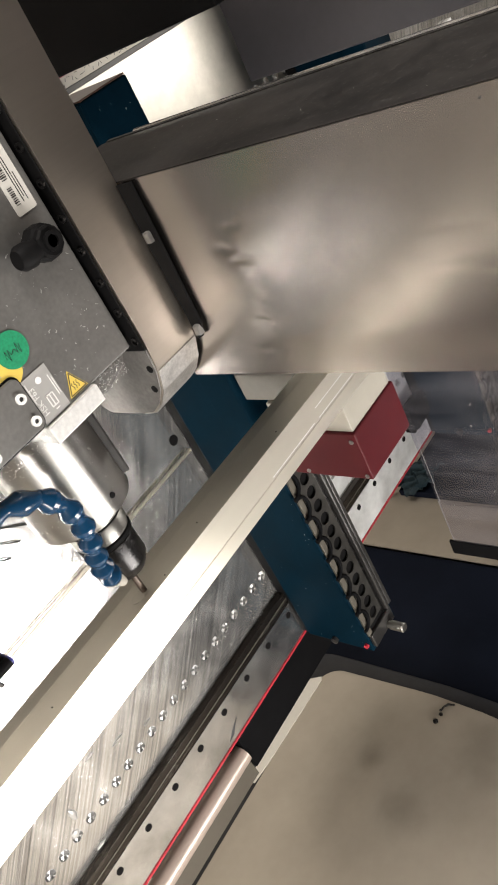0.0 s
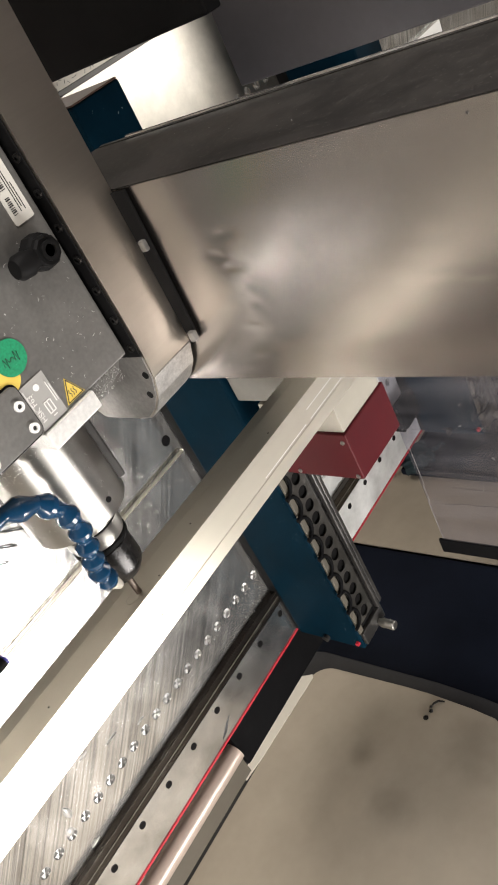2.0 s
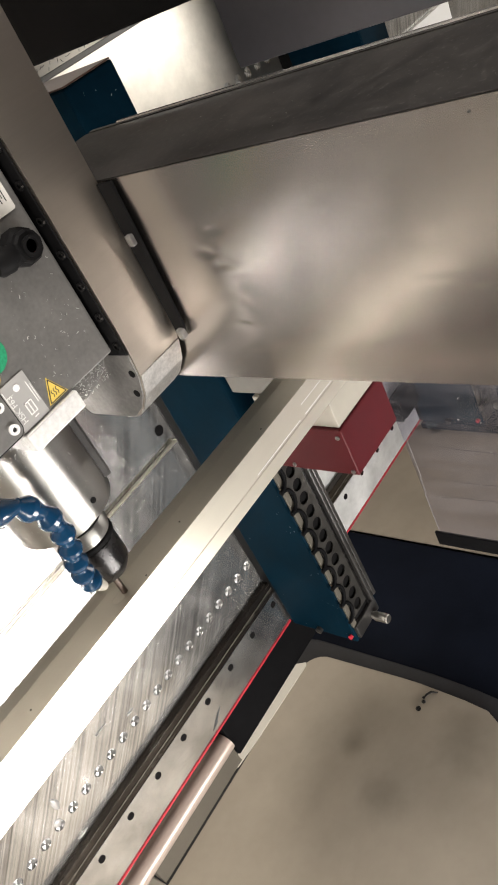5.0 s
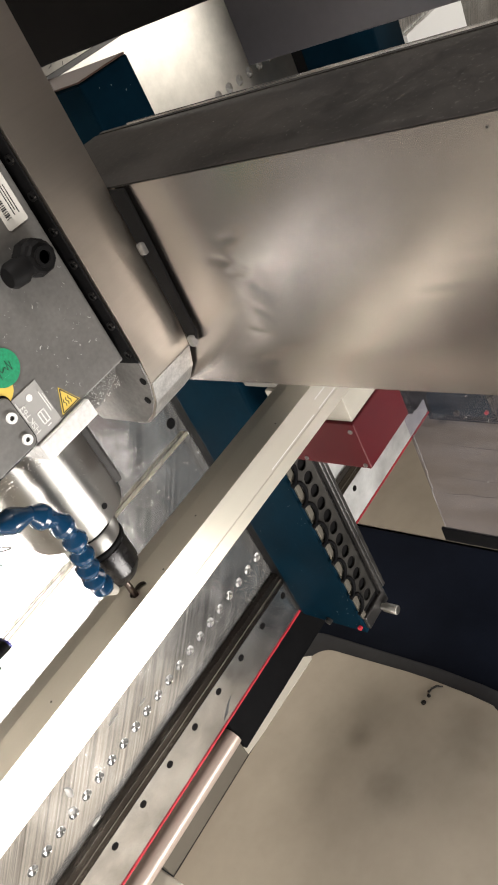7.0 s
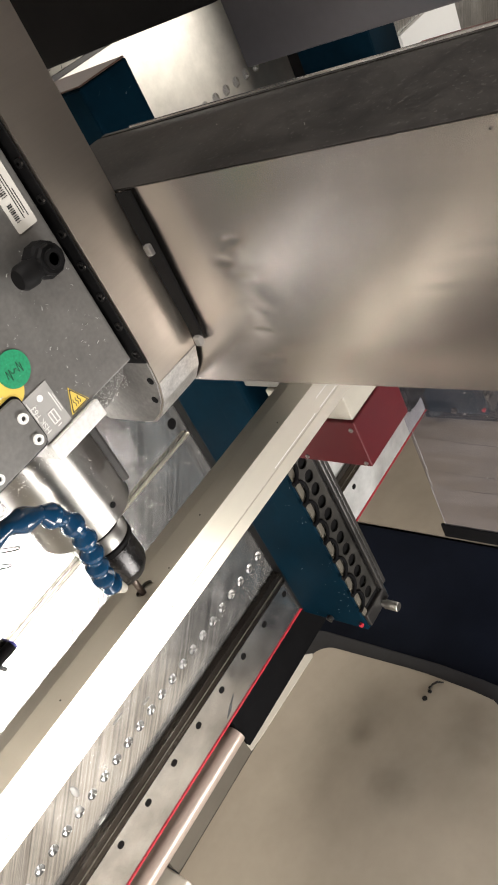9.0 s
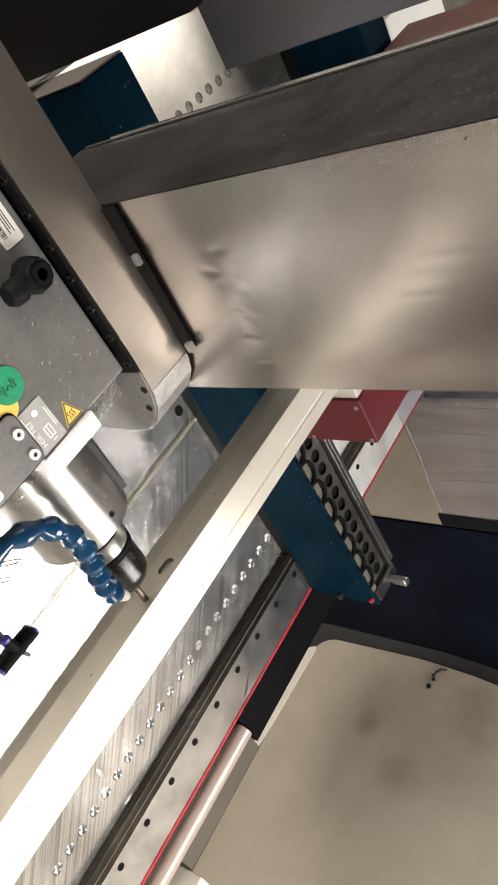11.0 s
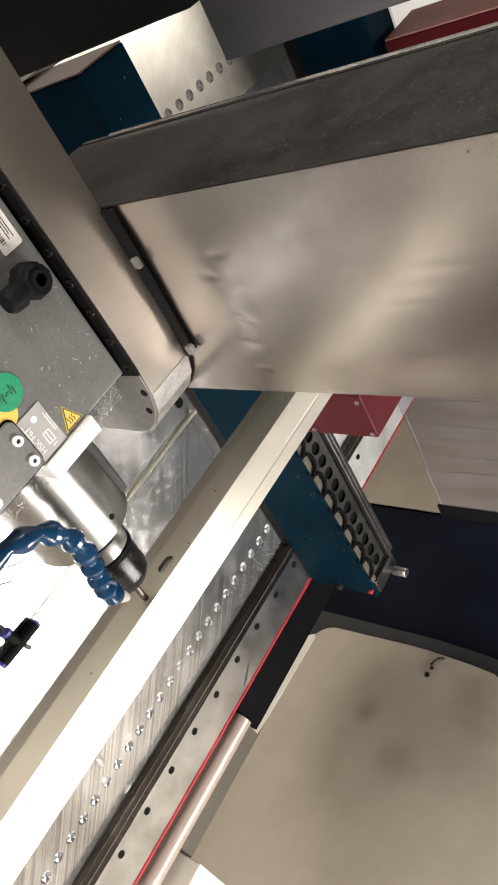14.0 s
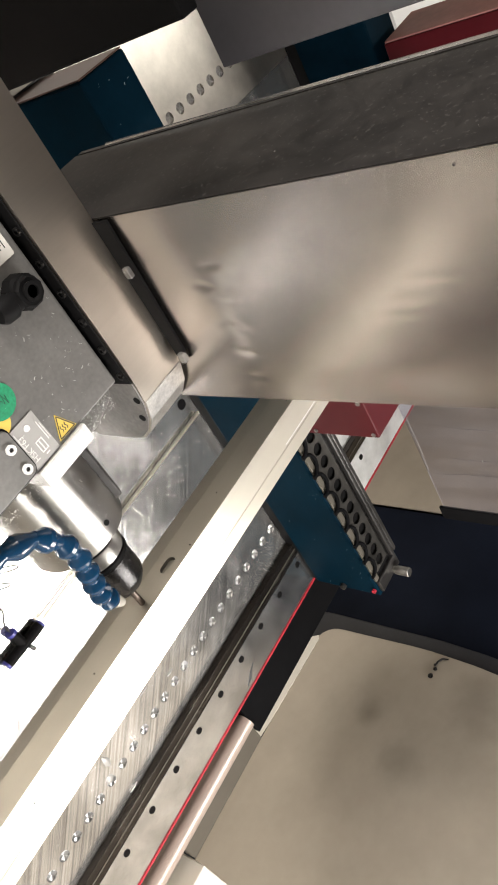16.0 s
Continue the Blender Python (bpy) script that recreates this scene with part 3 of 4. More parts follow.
part("rail_strip", box(-3.2, 4.5, 0.0, 0.09, 1.5665, 1.5905, 0.001), M_CREAM, rail2, "cream printed tape")
rng = random.Random(3)
for k in range(34):
    x, z, a = 0.98 + 0.010 * k + rng.uniform(-0.003, 0.003), rng.uniform(1.571, 1.586), rng.uniform(-1.3, 1.3)
    part("print_bar", tube([(x - 0.004 * math.cos(a), -0.0003, z - 0.004 * math.sin(a)), (x + 0.004 * math.cos(a), -0.0003, z + 0.004 * math.sin(a))], 0.0006, 5), M_INK, rail2)
part("red_edge", box(-3.2, 4.5, -0.003, 0.05, 1.591, 1.600), M_REDLINE, rail2, "bright red tape on the upper edge")

# ---------------- vise columns ----------------
def vise_column():
    t = thing("vise_column", (0.93, -0.12, -0.12), "petrol blue vise column with perforated steel rack strip", "vise")
    part("column_body", box(0.860, 1.000, -0.262, -0.0175, -0.115, 1.556, 0.004), M_BLUE, t)
    part("spacer", box(0.866, 0.994, -0.017, FACE - 0.001, -0.112, 1.553, 0.002), M_BLACK, t, "black spacer against the bed")
    part("front_cover", box(0.8578, 0.8598, -0.260, -0.163, -0.108, 1.552, 0.0006), M_BLUE, t, "thin proud cover plate")
    part("column_cap", box(0.862, 0.998, -0.260, 0.02, 1.5565, 1.560, 0.001), M_RUST, t, "brown-red painted cap")
    holes = [(0.9197, 0.0000 + 0.0485 * k) for k in range(13)]
    part("rack_strip", plate_with_holes(0.884, 0.955, 0, 0, -0.272, 0.003, holes, 0.0185), M_RACK, t, "perforated steel strip")
    part("loop_strip", box(0.8655, 0.8835, -0.2695, -0.2625, -0.05, 0.61, 0.001), M_STRIP, t, "worn edge strip")
    part("rack_back", box(0.8838, 0.968, -0.264, -0.2625, -0.05, 0.61), M_BLACK, t, "black backing of the strip")
    part("guide_groove", box(0.957, 0.966, -0.270, -0.2625, -0.05, 0.63, 0.001), M_BLACKSTEEL, t)
    part("guide_bar", box(0.967, 0.9795, -0.281, -0.2625, -0.045, 0.63, 0.003), M_DARKSTEEL, t)
    part("guide_bar", box(0.9825, 0.998, -0.279, -0.2625, -0.040, 0.63, 0.003), M_DARKSTEEL, t)
    for k in range(8):
        zc = 0.025 + 0.0755 * k
        arc = [(0.861 + 0.029 * math.cos(a), -0.276, zc + 0.036 * math.sin(a)) for a in [radians(-105 + 17.5 * i) for i in range(13)]]
        part("cable_loop", tube(arc, 0.0052, 8), M_WAY, t, smooth=True)
    part("rod", lathe((0.949, -0.262, -0.091), [(0.011, 0.0), (0.011, -0.024), (0.0145, -0.024), (0.0145, -0.066), (0.012, -0.069)], "y", 20), M_SPINDLE, t, "steel rod end", True)
    part("drain_plug", lathe((0.8595, -0.13, -0.098), [(0.011, 0.0), (0.011, -0.012), (0.006, -0.014)], "x", 14), M_DARKSTEEL, t, smooth=True)
    part("foot_block", box(0.868, 0.985, -0.276, -0.2625, -0.10, -0.05, 0.003), M_DARKSTEEL, t)
    part("seal_ring", lathe((0.848, -0.252, -0.084), [(0.007, 0.0), (0.007, 0.010), (0.004, 0.012)], "x", 12), M_REDLINE, t, "small orange ring")
    return t


col = vise_column()
copy_thing(col, pose(0.93 + 0.985, -0.12, -0.12 + ZO))

carriage = thing("rail_carriage", (1.77, -0.02, 0.0), "black lubricated carriage block riding on the guide rail", "carriage")
part("carriage_body", box(1.715, 1.842, -0.050, -0.003, 0.000, 0.108, 0.020, 4), M_WAY, carriage)
part("wiper_plate", box(1.704, 1.7145, -0.044, -0.003, 0.006, 0.100, 0.003), M_BLACKSTEEL, carriage)

jaw = thing("lower_jaw", (0.955, -0.44, 0.62), "red painted clamp jaw with a thick white plastic pad", "vise jaw")
part("jaw_body", prism([(-0.552, 0.619), (-0.330, 0.619), (-0.330, 0.752), (-0.552, 0.752)], "x", 0.856, 1.048, 0.003), M_RED, jaw)
part("jaw_pad", box(0.864, 1.040, -0.547, -0.335, 0.7525, 0.828, 0.002), M_WHITE, jaw, "white plastic pad")
part("jaw_arm", box(0.88, 1.0, -0.334, -0.286, 0.64, 0.74, 0.003), M_DARKSTEEL, jaw)
for sy, sz in ((-0.538, 0.730), (-0.374, 0.631), (-0.540, 0.630)):
    part("screw", lathe((0.856, sy, sz), [(0.0055, 0.0), (0.0055, -0.003), (0.003, -0.003), (0.003, -0.001)], "x", 14), M_HEAD, jaw)

# Added white panel: paints the lit stretch of bed wall beyond the vises.
lit_wall_panel = thing("bright_wall_panel", (2.66, 0.015, 0.62), "plain white panel added in place of the brightly lit bed wall beyond the vises", "plate")
part("plate_body", box(2.46, 2.90, 0.004, FACE - 0.001, 0.62, 1.075, 0.002), M_INKW, lit_wall_panel)

jaw_far = thing("raised_jaw", (1.935, -0.46, 0.95), "red painted clamp jaw raised on the next column", "vise jaw")
part("jaw_body", box(1.840, 2.032, -0.640, -0.300, 0.95, 1.150, 0.003), M_RED, jaw_far)
part("jaw_top", box(1.842, 2.030, -0.638, -0.302, 1.1505, 1.156, 0.002), M_DUSTRED, jaw_far, "dusty pinkish top plate")
part("jaw_arm", box(1.865, 1.985, -0.2995, -0.290, 0.97, 1.12, 0.002), M_DARKSTEEL, jaw_far)

jaw2 = thing("upper_jaw", (0.95, -0.36, 0.83), "grey aluminium backing jaw behind the profile", "vise jaw")
part("jaw_block", box(0.872, 1.03, -0.462, -0.27, 0.83, 0.905, 0.004), M_JAW, jaw2)

# ---------------- the workpiece ----------------
BY0, BY1, BZ0, BZ1 = -0.5575, -0.466, 0.829, 0.917
SLOT = (0.2515, -0.531)
bar = thing("aluminium_profile", (0.2, -0.507, BZ0), "long bare aluminium hollow profile with a milled slot", "profile")
sidepoly = [(BY0, BZ0), (BY1, BZ0), (BY1, BZ1 - 0.0102), (BY0, BZ1 - 0.0102),
            (BY0, 0.8595), (BY0 + 0.0015, 0.859), (BY0 + 0.0015, 0.858), (BY0, 0.8575)]
part("profile_body", prism(sidepoly, "x", -1.6, 1.7), M_BAR, bar)


def slotted_top(x0, x1, y0, y1, z0, z1, cx, cy, half, r, n=10):
    bm = bmesh.new()
    inner = [(cx + half + r * math.cos(a), cy + r * math.sin(a)) for a in [radians(-90 + 180 * k / n) for k in range(n + 1)]]
    inner += [(cx - half + r * math.cos(a), cy + r * math.sin(a)) for a in [radians(90 + 180 * k / n) for k in range(n + 1)]]
    xm0, xm1 = cx - 0.08, cx + 0.08
    outer = []
    for px, py in inner:
        dx, dy = px - cx, py - cy
        s = min(((xm1 if dx > 0 else xm0) - cx) / dx if abs(dx) > 1e-9 else 1e9, ((y1 if dy > 0 else y0) - cy) / dy if abs(dy) > 1e-9 else 1e9)
        outer.append((cx + dx * s, cy + dy * s))
    vi = [bm.verts.new((*p, z1)) for p in inner]
    vo = [bm.verts.new((*p, z1)) for p in outer]
    vd = [bm.verts.new((*p, z0)) for p in inner]
    m = len(inner)
    for k in range(m):
        j = (k + 1) % m
        bm.faces.new((vi[k], vi[j], vo[j], vo[k]))
        bm.faces.new((vi[k], vd[k], vd[j], vi[j])).material_index = 1
        a, b = vo[k].co, vo[j].co
        if abs(a.x - b.x) > 1e-6 and abs(a.y - b.y) > 1e-6:
            c = bm.verts.new((xm1 if a.x + b.x > 2 * cx else xm0, y1 if a.y + b.y > 2 * cy else y0, z1))
            bm.faces.new((vo[k], vo[j], c))
    for xa, xb in ((x0, xm0), (xm1, x1)):
        q = [bm.verts.new((x, y, z1)) for x, y in ((xa, y0), (xb, y0), (xb, y1), (xa, y1))]
        bm.faces.new(q)
    for y in (y0, y1):
        q = [bm.verts.new((x, y, z)) for x, z in ((x0, z1), (x1, z1), (x1, z0), (x0, z0))]
        bm.faces.new(q)
    bmesh.ops.recalc_face_normals(bm, faces=bm.faces[:])
    return bm


part("profile_top", slotted_top(-1.6, 1.7, BY0, -0.500, BZ1 - 0.0101, BZ1, SLOT[0], SLOT[1], 0.0075, 0.0105), M_BAR, bar).data.materials.append(M_SLOT)
part("profile_shoulder", prism([(-0.4998, BZ1 - 0.0101), (BY1, BZ1 - 0.0101), (BY1, BZ1 - 0.0045), (-0.4998, BZ1 - 0.0002)], "x", -1.6, 1.7), M_BAR, bar, "sloping shoulder of the profile")
# Pale ribs paint the highlights along the profile's side seams.
for rx0, rx1, rz in ((0.60, 0.76, 0.8645), (0.78, 1.02, 0.8640), (0.78, 1.02, 0.8880)):
    part("seam_highlight", box(rx0, rx1, BY0 - 0.0005, BY0 + 0.001, rz - 0.0009, rz + 0.0009), M_CLAMP, bar, "bright line painting the highlight of a side seam")
# Black sheet on the slot's bottom paints the shade of the hollow.
part("slot_shade", box(SLOT[0] - 0.021, SLOT[0] + 0.021, SLOT[1] - 0.0108, SLOT[1] + 0.0108, BZ1 - 0.0101, BZ1 - 0.0099), M_INK, bar, "black sheet painting the shade in the hollow of the slot")
part("slot_burr", tube([(SLOT[0] - 0.012 + 0.011 * math.cos(a), SLOT[1] - 0.002 + 0.008 * math.sin(a), BZ1 - 0.0055 + 0.0008 * math.sin(3 * a)) for a in [radians(60 + 22 * k) for k in range(10)]], 0.0011, 6), M_BAR, bar, "curled burr in the slot", True)
for dx, dy in ((-0.22, -0.004), (0.17, 0.003), (0.42, -0.012), (0.05, -0.018)):
    part("speck", lathe((SLOT[0] + dx, SLOT[1] + dy, BZ1), [(0.0016, 0.0), (0.0016, 0.0006), (0.0008, 0.001)], "z", 8), M_INK, bar)
for dx, dz in ((-0.19, 0.874), (-0.42, 0.889), (0.01, 0.866)):
    part("speck", lathe((SLOT[0] + dx, BY0, dz), [(0.0018, 0.0), (0.0018, -0.0006), (0.0008, -0.001)], "y", 8), M_INK, bar)
slug = thing("slot_slug", (SLOT[0], SLOT[1], BZ1 - 0.003), "thin sliver of aluminium still uncut in the slot", "offcut")
part("sliver", prism([(SLOT[0] + 0.0075 * s + 0.0102 * math.cos(a), SLOT[1] + 0.0102 * math.sin(a)) for s, a0 in ((1, -90), (-1, 90)) for a in [radians(a0 + 18 * k) for k in range(11)]], "z", BZ1 - 0.0028, BZ1 + 0.0001), M_BAR, slug)

# ---------------- pneumatic tee and its tubes on the bed ----------------
tee = thing("hose_tee", (0.09, 0.0, 0.648), "black pneumatic tee fitting with clear tubes", "fitting")
part("tee_body", join(tube([(0.040, 0.010, 0.669), (0.150, 0.010, 0.665)], 0.0135, 16), tube([(0.096, 0.010, 0.667), (0.094, 0.010, 0.714)], 0.012, 16)), M_BLACK, tee, smooth=True)
for a, b in (((0.034, 0.010, 0.669), (0.042, 0.010, 0.669)), ((0.148, 0.010, 0.665), (0.156, 0.010, 0.665)), ((0.094, 0.010, 0.710), (0.094, 0.010, 0.718))):
    part("collet", tube([a, b], 0.0128, 16), M_COLLET, tee, "violet blue collet", True)
part("clear_tube", tube([(0.156, 0.010, 0.665), (0.29, 0.014, 0.667), (0.855, 0.016, 0.668)], 0.0055, 10), M_HUB, tee, "clear yellowish air tube", True)
part("clear_tube", tube([(0.034, 0.010, 0.669), (-0.5, 0.010, 0.672)], 0.0055, 10), M_HUB, tee, "clear yellowish air tube", True)
part("lug", tube([(0.100, 0.004, 0.656), (0.103, 0.001, 0.640)], 0.006, 12), M_DARKSTEEL, tee)
part("cable", tube([(0.094, 0.010, 0.718), (0.094, 0.006, 0.742), (0.100, -0.02, 0.775), (0.094, -0.10, 0.840), (0.070, -0.22, 0.930), (0.035, -0.36, 1.020), (0.010, -0.45, 1.072)], 0.0022, 8), M_INK, tee, "thin black cable", True)

# ---------------- the moving gantry ----------------
gantry = thing("gantry", (0.0, 0.0, 0.0), "steel gantry with cross beam, sheet covers and lower trough", "gantry")
part("gantry_leg", box(0.52, 0.73, -3.19, -2.95, -1.05, 1.199, 0.004), M_NAVY, gantry, "dark painted leg")
part("beam", box(0.514, 0.730, -3.2, -0.42, 1.20, 1.500, 0.004), M_TOPDARK, gantry, "dark dusty cross beam")


def dented_sheet(x, y0, y1, z0, z1):
    """Thin cover sheet facing -x, knocked in here and there; the dents are a few round and long hollows."""
    rng = random.Random(11)
    dents = [(-0.846, 1.415, 0.014, 0.0050, 0.0014), (-0.822, 1.387, 0.018, 0.0070, 0.0019), (-0.846, 1.369, 0.018, 0.0060, 0.0017), (-0.834, 1.323, 0.020, 0.0065, 0.0019),
             (-0.832, 1.2785, 0.018, 0.0060, 0.0016), (-0.820, 1.2316, 0.018, 0.0060, 0.0010), (-0.785, 1.206, 0.026, 0.0090, 0.0010), (-0.835, 1.325, 0.032, 0.075, -0.0032), (-0.645, 1.34, 0.095, 0.35, 0.0085),
             (-1.1, 1.32, 0.60, 0.13, -0.0056), (-1.135, 1.374, 0.055, 0.0060, 0.00022), (-1.105, 1.329, 0.075, 0.0060, 0.00022), (-1.10, 1.350, 0.040, 0.010, 0.0003), (-1.165, 1.322, 0.014, 0.005, 0.0004), (-1.01, 1.424, 0.014, 0.006, 0.0004)]
    dents += [(rng.uniform(-1.30, -0.98), rng.uniform(1.21, 1.40), rng.uniform(0.05, 0.12), rng.uniform(0.010, 0.020), rng.uniform(-0.0004, 0.0004)) for _ in range(12)]
    dents += [(rng.uniform(-1.5, -0.8), rng.uniform(1.2, 1.48), rng.uniform(0.06, 0.14), rng.uniform(0.04, 0.08), rng.uniform(-0.0010, 0.0010)) for _ in range(9)]

    ny, nz = 200, 130
    bm = bmesh.new()
    grid = []
    for i in range(ny + 1):
        row = []
        for k in range(nz + 1):
            y, z = y0 + (y1 - y0) * i / ny, z0 + (z1 - z0) * k / nz
            e = min(1.0, min(z - z0, z1 - z) / 0.07)
            edge = e * e * (3 - 2 * e)
            d = sum(a * math.exp(-((y - cy) / sy) ** 2 - ((z - cz + (9.0 * (y - cy) ** 2 - 0.18 * (y - cy) if sy < 0.04 and a > 0.0015 else 0.0)) / sz) ** 2) for cy, cz, sy, sz, a in dents) * edge * 0.75
            row.append(bm.verts.new((x + min(d, 0.009), y, z)))
        grid.append(row)
    for i in range(ny):
        for k in range(nz):
            bm.faces.new((grid[i][k], grid[i + 1][k], grid[i + 1][k + 1], grid[i][k + 1]))
    return bm


sheet = part("beam_panel", box(0.507, 0.5135, -1.75, -0.64, 1.1945, 1.493), M_PANEL, gantry, "stainless cover sheet")
part("folded_lip", box(0.4964, 0.5138, -1.75, -0.64, 1.4935, 1.4996), M_TOPDARK, sheet)
part("folded_lip", box(0.4964, 0.5138, -1.75, -0.64, 1.1881, 1.194), M_PANEL, sheet)
part("dented_face", dented_sheet(0.496, -1.7502, -0.6398, 1.188, 1.4995), M_PANEL, sheet, "dented front of the cover sheet", 80)
part("beam_panel", box(0.496, 0.510, -3.2, -1.7505, 1.188, 1.4995, 0.003), M_PANEL, gantry, "stainless cover sheet")
part("dark_speck", lathe((0.4958, -1.195, 1.488), [(0.0013, 0.0), (0.0013, -0.0010), (0.0006, -0.0012)], "x", 8), M_INK, gantry)
part("beam_top_skin", box(0.4966, 0.7305, -3.2, -0.421, 1.5002, 1.5014), M_TOPDARK, gantry, "dusty top sheet of the beam")
part("beam_edge", box(0.731, 0.741, -3.2, -0.43, 1.490, 1.503), M_TOPDARK, gantry, "bare folded edge")
part("edge_bead", tube([(0.737, -3.2, 1.504), (0.737, -0.50, 1.504)], 0.0030, 8), M_RAIL, gantry, "thin bright bead", True)
part("gap_strip", prism([(-0.7245, 1.4985), (-0.722, 1.42), (-0.717, 1.283), (-0.708, 1.262), (-0.6965, 1.258), (-0.6965, 1.4985)], "x", 0.4885, 0.4925), M_BLACK, gantry, "black strip beside the slide")
part("rear_hood", box(1.25, 1.28, -3.2, -0.339, 1.414, 2.4, 0.003), M_HOOD, gantry, "dark hood plate")
part("rear_beam", box(0.82, 0.86, -0.69, 0.70, 1.612, 2.5, 0.004), M_BLACK, gantry, "black cross beam")
part("curtain", box(1.330, 1.334, -2.2, -0.318, -0.118, 1.30), M_CLEAR, gantry, "clear scratched polycarbonate curtain").visible_shadow = False
for z0, z1, dy in ((-0.115, 0.055, 0.0), (0.058, 0.125, -0.006), (0.128, 0.30, -0.010)):
    part("curtain_edge", box(1.3310, 1.3330, -0.3178 + dy, -0.3174 + dy, z0, z1), M_LABEL, gantry, "pale cut edge of the curtain")
for k, (z, y0, y1) in enumerate(((0.052, -0.66, -0.34), (0.140, -1.10, -0.33), (0.262, -0.90, -0.34), (0.360, -1.2, -0.36))):
    crease = [(1.3293, y0 + (y1 - y0) * i / 16, z + 0.010 * math.sin(0.22 * i + 2 * k) + 0.002 * math.sin(1.3 * i + k)) for i in range(17)]
    part("crease", tube(crease, [0.0005 * math.sin(math.pi * (i + 0.6) / 17.2) + 0.0001 for i in range(17)], 5), M_HOOD, gantry, "faint crease in the clear sheet")
part("curtain_lip", box(1.328, 1.338, -2.4, -0.2995, -0.180, -0.1215, 0.002), M_WAY, gantry, "dark rubber lip")
FAR_EDGE = [(0.80, -2.2), (0.90, -0.65), (0.98, -0.575), (1.06, -0.49), (1.12, -0.425), (1.158, -0.365), (1.170, -0.27), (1.176, -0.17), (1.181, -0.08), (1.181, 0.0)]
cover = [(-1.6, -2.2)] + FAR_EDGE + [(1.170 - 0.10 + 0.10 * math.cos(a), 0.34 + 0.10 * math.sin(a)) for a in [radians(9 * k) for k in range(11)]] + [(-1.6, 0.44)]
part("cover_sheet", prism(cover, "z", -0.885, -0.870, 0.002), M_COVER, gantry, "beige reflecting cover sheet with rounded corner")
part("cover_lip", prism([(0.60, 0.446), (0.72, 0.436), (1.098, 0.4215), (1.112, 0.431), (1.085, 0.480), (0.60, 0.480)], "z", -0.8696, -0.866), M_CREAM, gantry, "bright folded lip")
clip = part("cable_clip", tube([(1.122, -0.124, -0.864), (1.140, -0.130, -0.860), (1.156, -0.142, -0.861), (1.164, -0.164, -0.866)], [0.003, 0.0042, 0.0050, 0.0025], 8), M_BLACKSTEEL, gantry, "small dark hook on the cover", True)
for lx, ly, lr in ((1.079, -0.121, 0.010), (1.112, -0.128, 0.0075), (1.128, -0.120, 0.005)):
    part("cover_screw", lathe((lx, ly, -0.870), [(lr, 0.0), (lr, 0.004), (lr * 0.6, 0.006), (lr * 0.5, 0.003)], "z", 14), M_BLACKSTEEL, clip, "dark screw", True)
rim = [(-1.6, -2.2)] + [(x + 0.066, y - 0.02) for x, y in FAR_EDGE] + [(1.245 - 0.17 + 0.17 * math.cos(a), 0.43 + 0.17 * math.sin(a)) for a in [radians(9 * k) for k in range(11)]] + [(-1.6, 0.60)]
part("cover_rim", prism(rim, "z", -0.93, -0.887, 0.006), M_RUBBER, gantry, "black rubber rim")
part("trough", box(1.20, 1.890, -3.0, 1.4, -0.98, -0.935), M_NAVY, gantry, "dark navy chip trough")
part("far_trough", box(2.782, 4.5, -3.0, 1.4, -0.98, -0.925, 0.004), M_NAVY, gantry, "dark navy chip trough")
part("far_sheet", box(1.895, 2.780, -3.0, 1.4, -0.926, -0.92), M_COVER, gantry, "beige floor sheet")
part("bellows_box", box(0.486, 1.25, 0.058, 0.40, -0.334, -0.14, 0.003), M_WAY, gantry, "black way cover")
part("tube_pipe", tube([(-0.9, 0.072, -0.257), (0.482, 0.072, -0.257)], 0.031, 28), M_PIPE, gantry, "beige round tube", True)
part("lower_strip", box(0.075, 0.484, 0.070, 0.11, -0.372, -0.285, 0.001), M_STRIP, gantry)
part("end_box", box(-0.9, 0.070, 0.02, 0.30, -0.70, -0.36, 0.004), M_CREAM, gantry, "cream painted end box")

# ---------------- low tray pushed away over the floor sheet ----------------
cart = thing("chip_tray", (2.65, -0.25, -0.9195), "dark navy metal chip tray with a crumpled teal cloth", "tray")
part("tray_floor", box(2.255, 3.05, -1.20, 0.62, -0.9190, -0.908, 0.003), M_NAVY, cart)
for x0, x1, y0, y1 in ((2.250, 2.2545, -1.205, 0.625), (3.0505, 3.055, -1.205, 0.625), (2.255, 3.05, -1.205, -1.2005), (2.255, 3.05, 0.6205, 0.625)):
    part("tray_side", box(x0, x1, y0, y1, -0.9190, -0.885, 0.001), M_NAVY, cart)
cl = bmesh.new()
bmesh.ops.create_grid(cl, x_segments=28, y_segments=28, size=0.5)
for v in cl.verts:
    u, w = v.co.x, v.co.y
    h = 0.020 + 0.034 * (0.5 + 0.5 * math.sin(19 * u + 6 * math.sin(7 * w))) * (1 - 2.2 * u * u) + 0.016 * noise.noise(Vector((6 * u, 6 * w, 2.0)))
    v.co = Vector((2.345 + 0.21 * u + 0.03 * math.sin(9 * w), 0.575 + 0.19 * w + 0.02 * math.sin(11 * u), -0.905 + max(h, 0.002)))
bmesh.ops.solidify(cl, geom=cl.faces[:], thickness=0.003)
part("cloth", cl, M_TEAL, cart, "crumpled dark teal cloth", True)

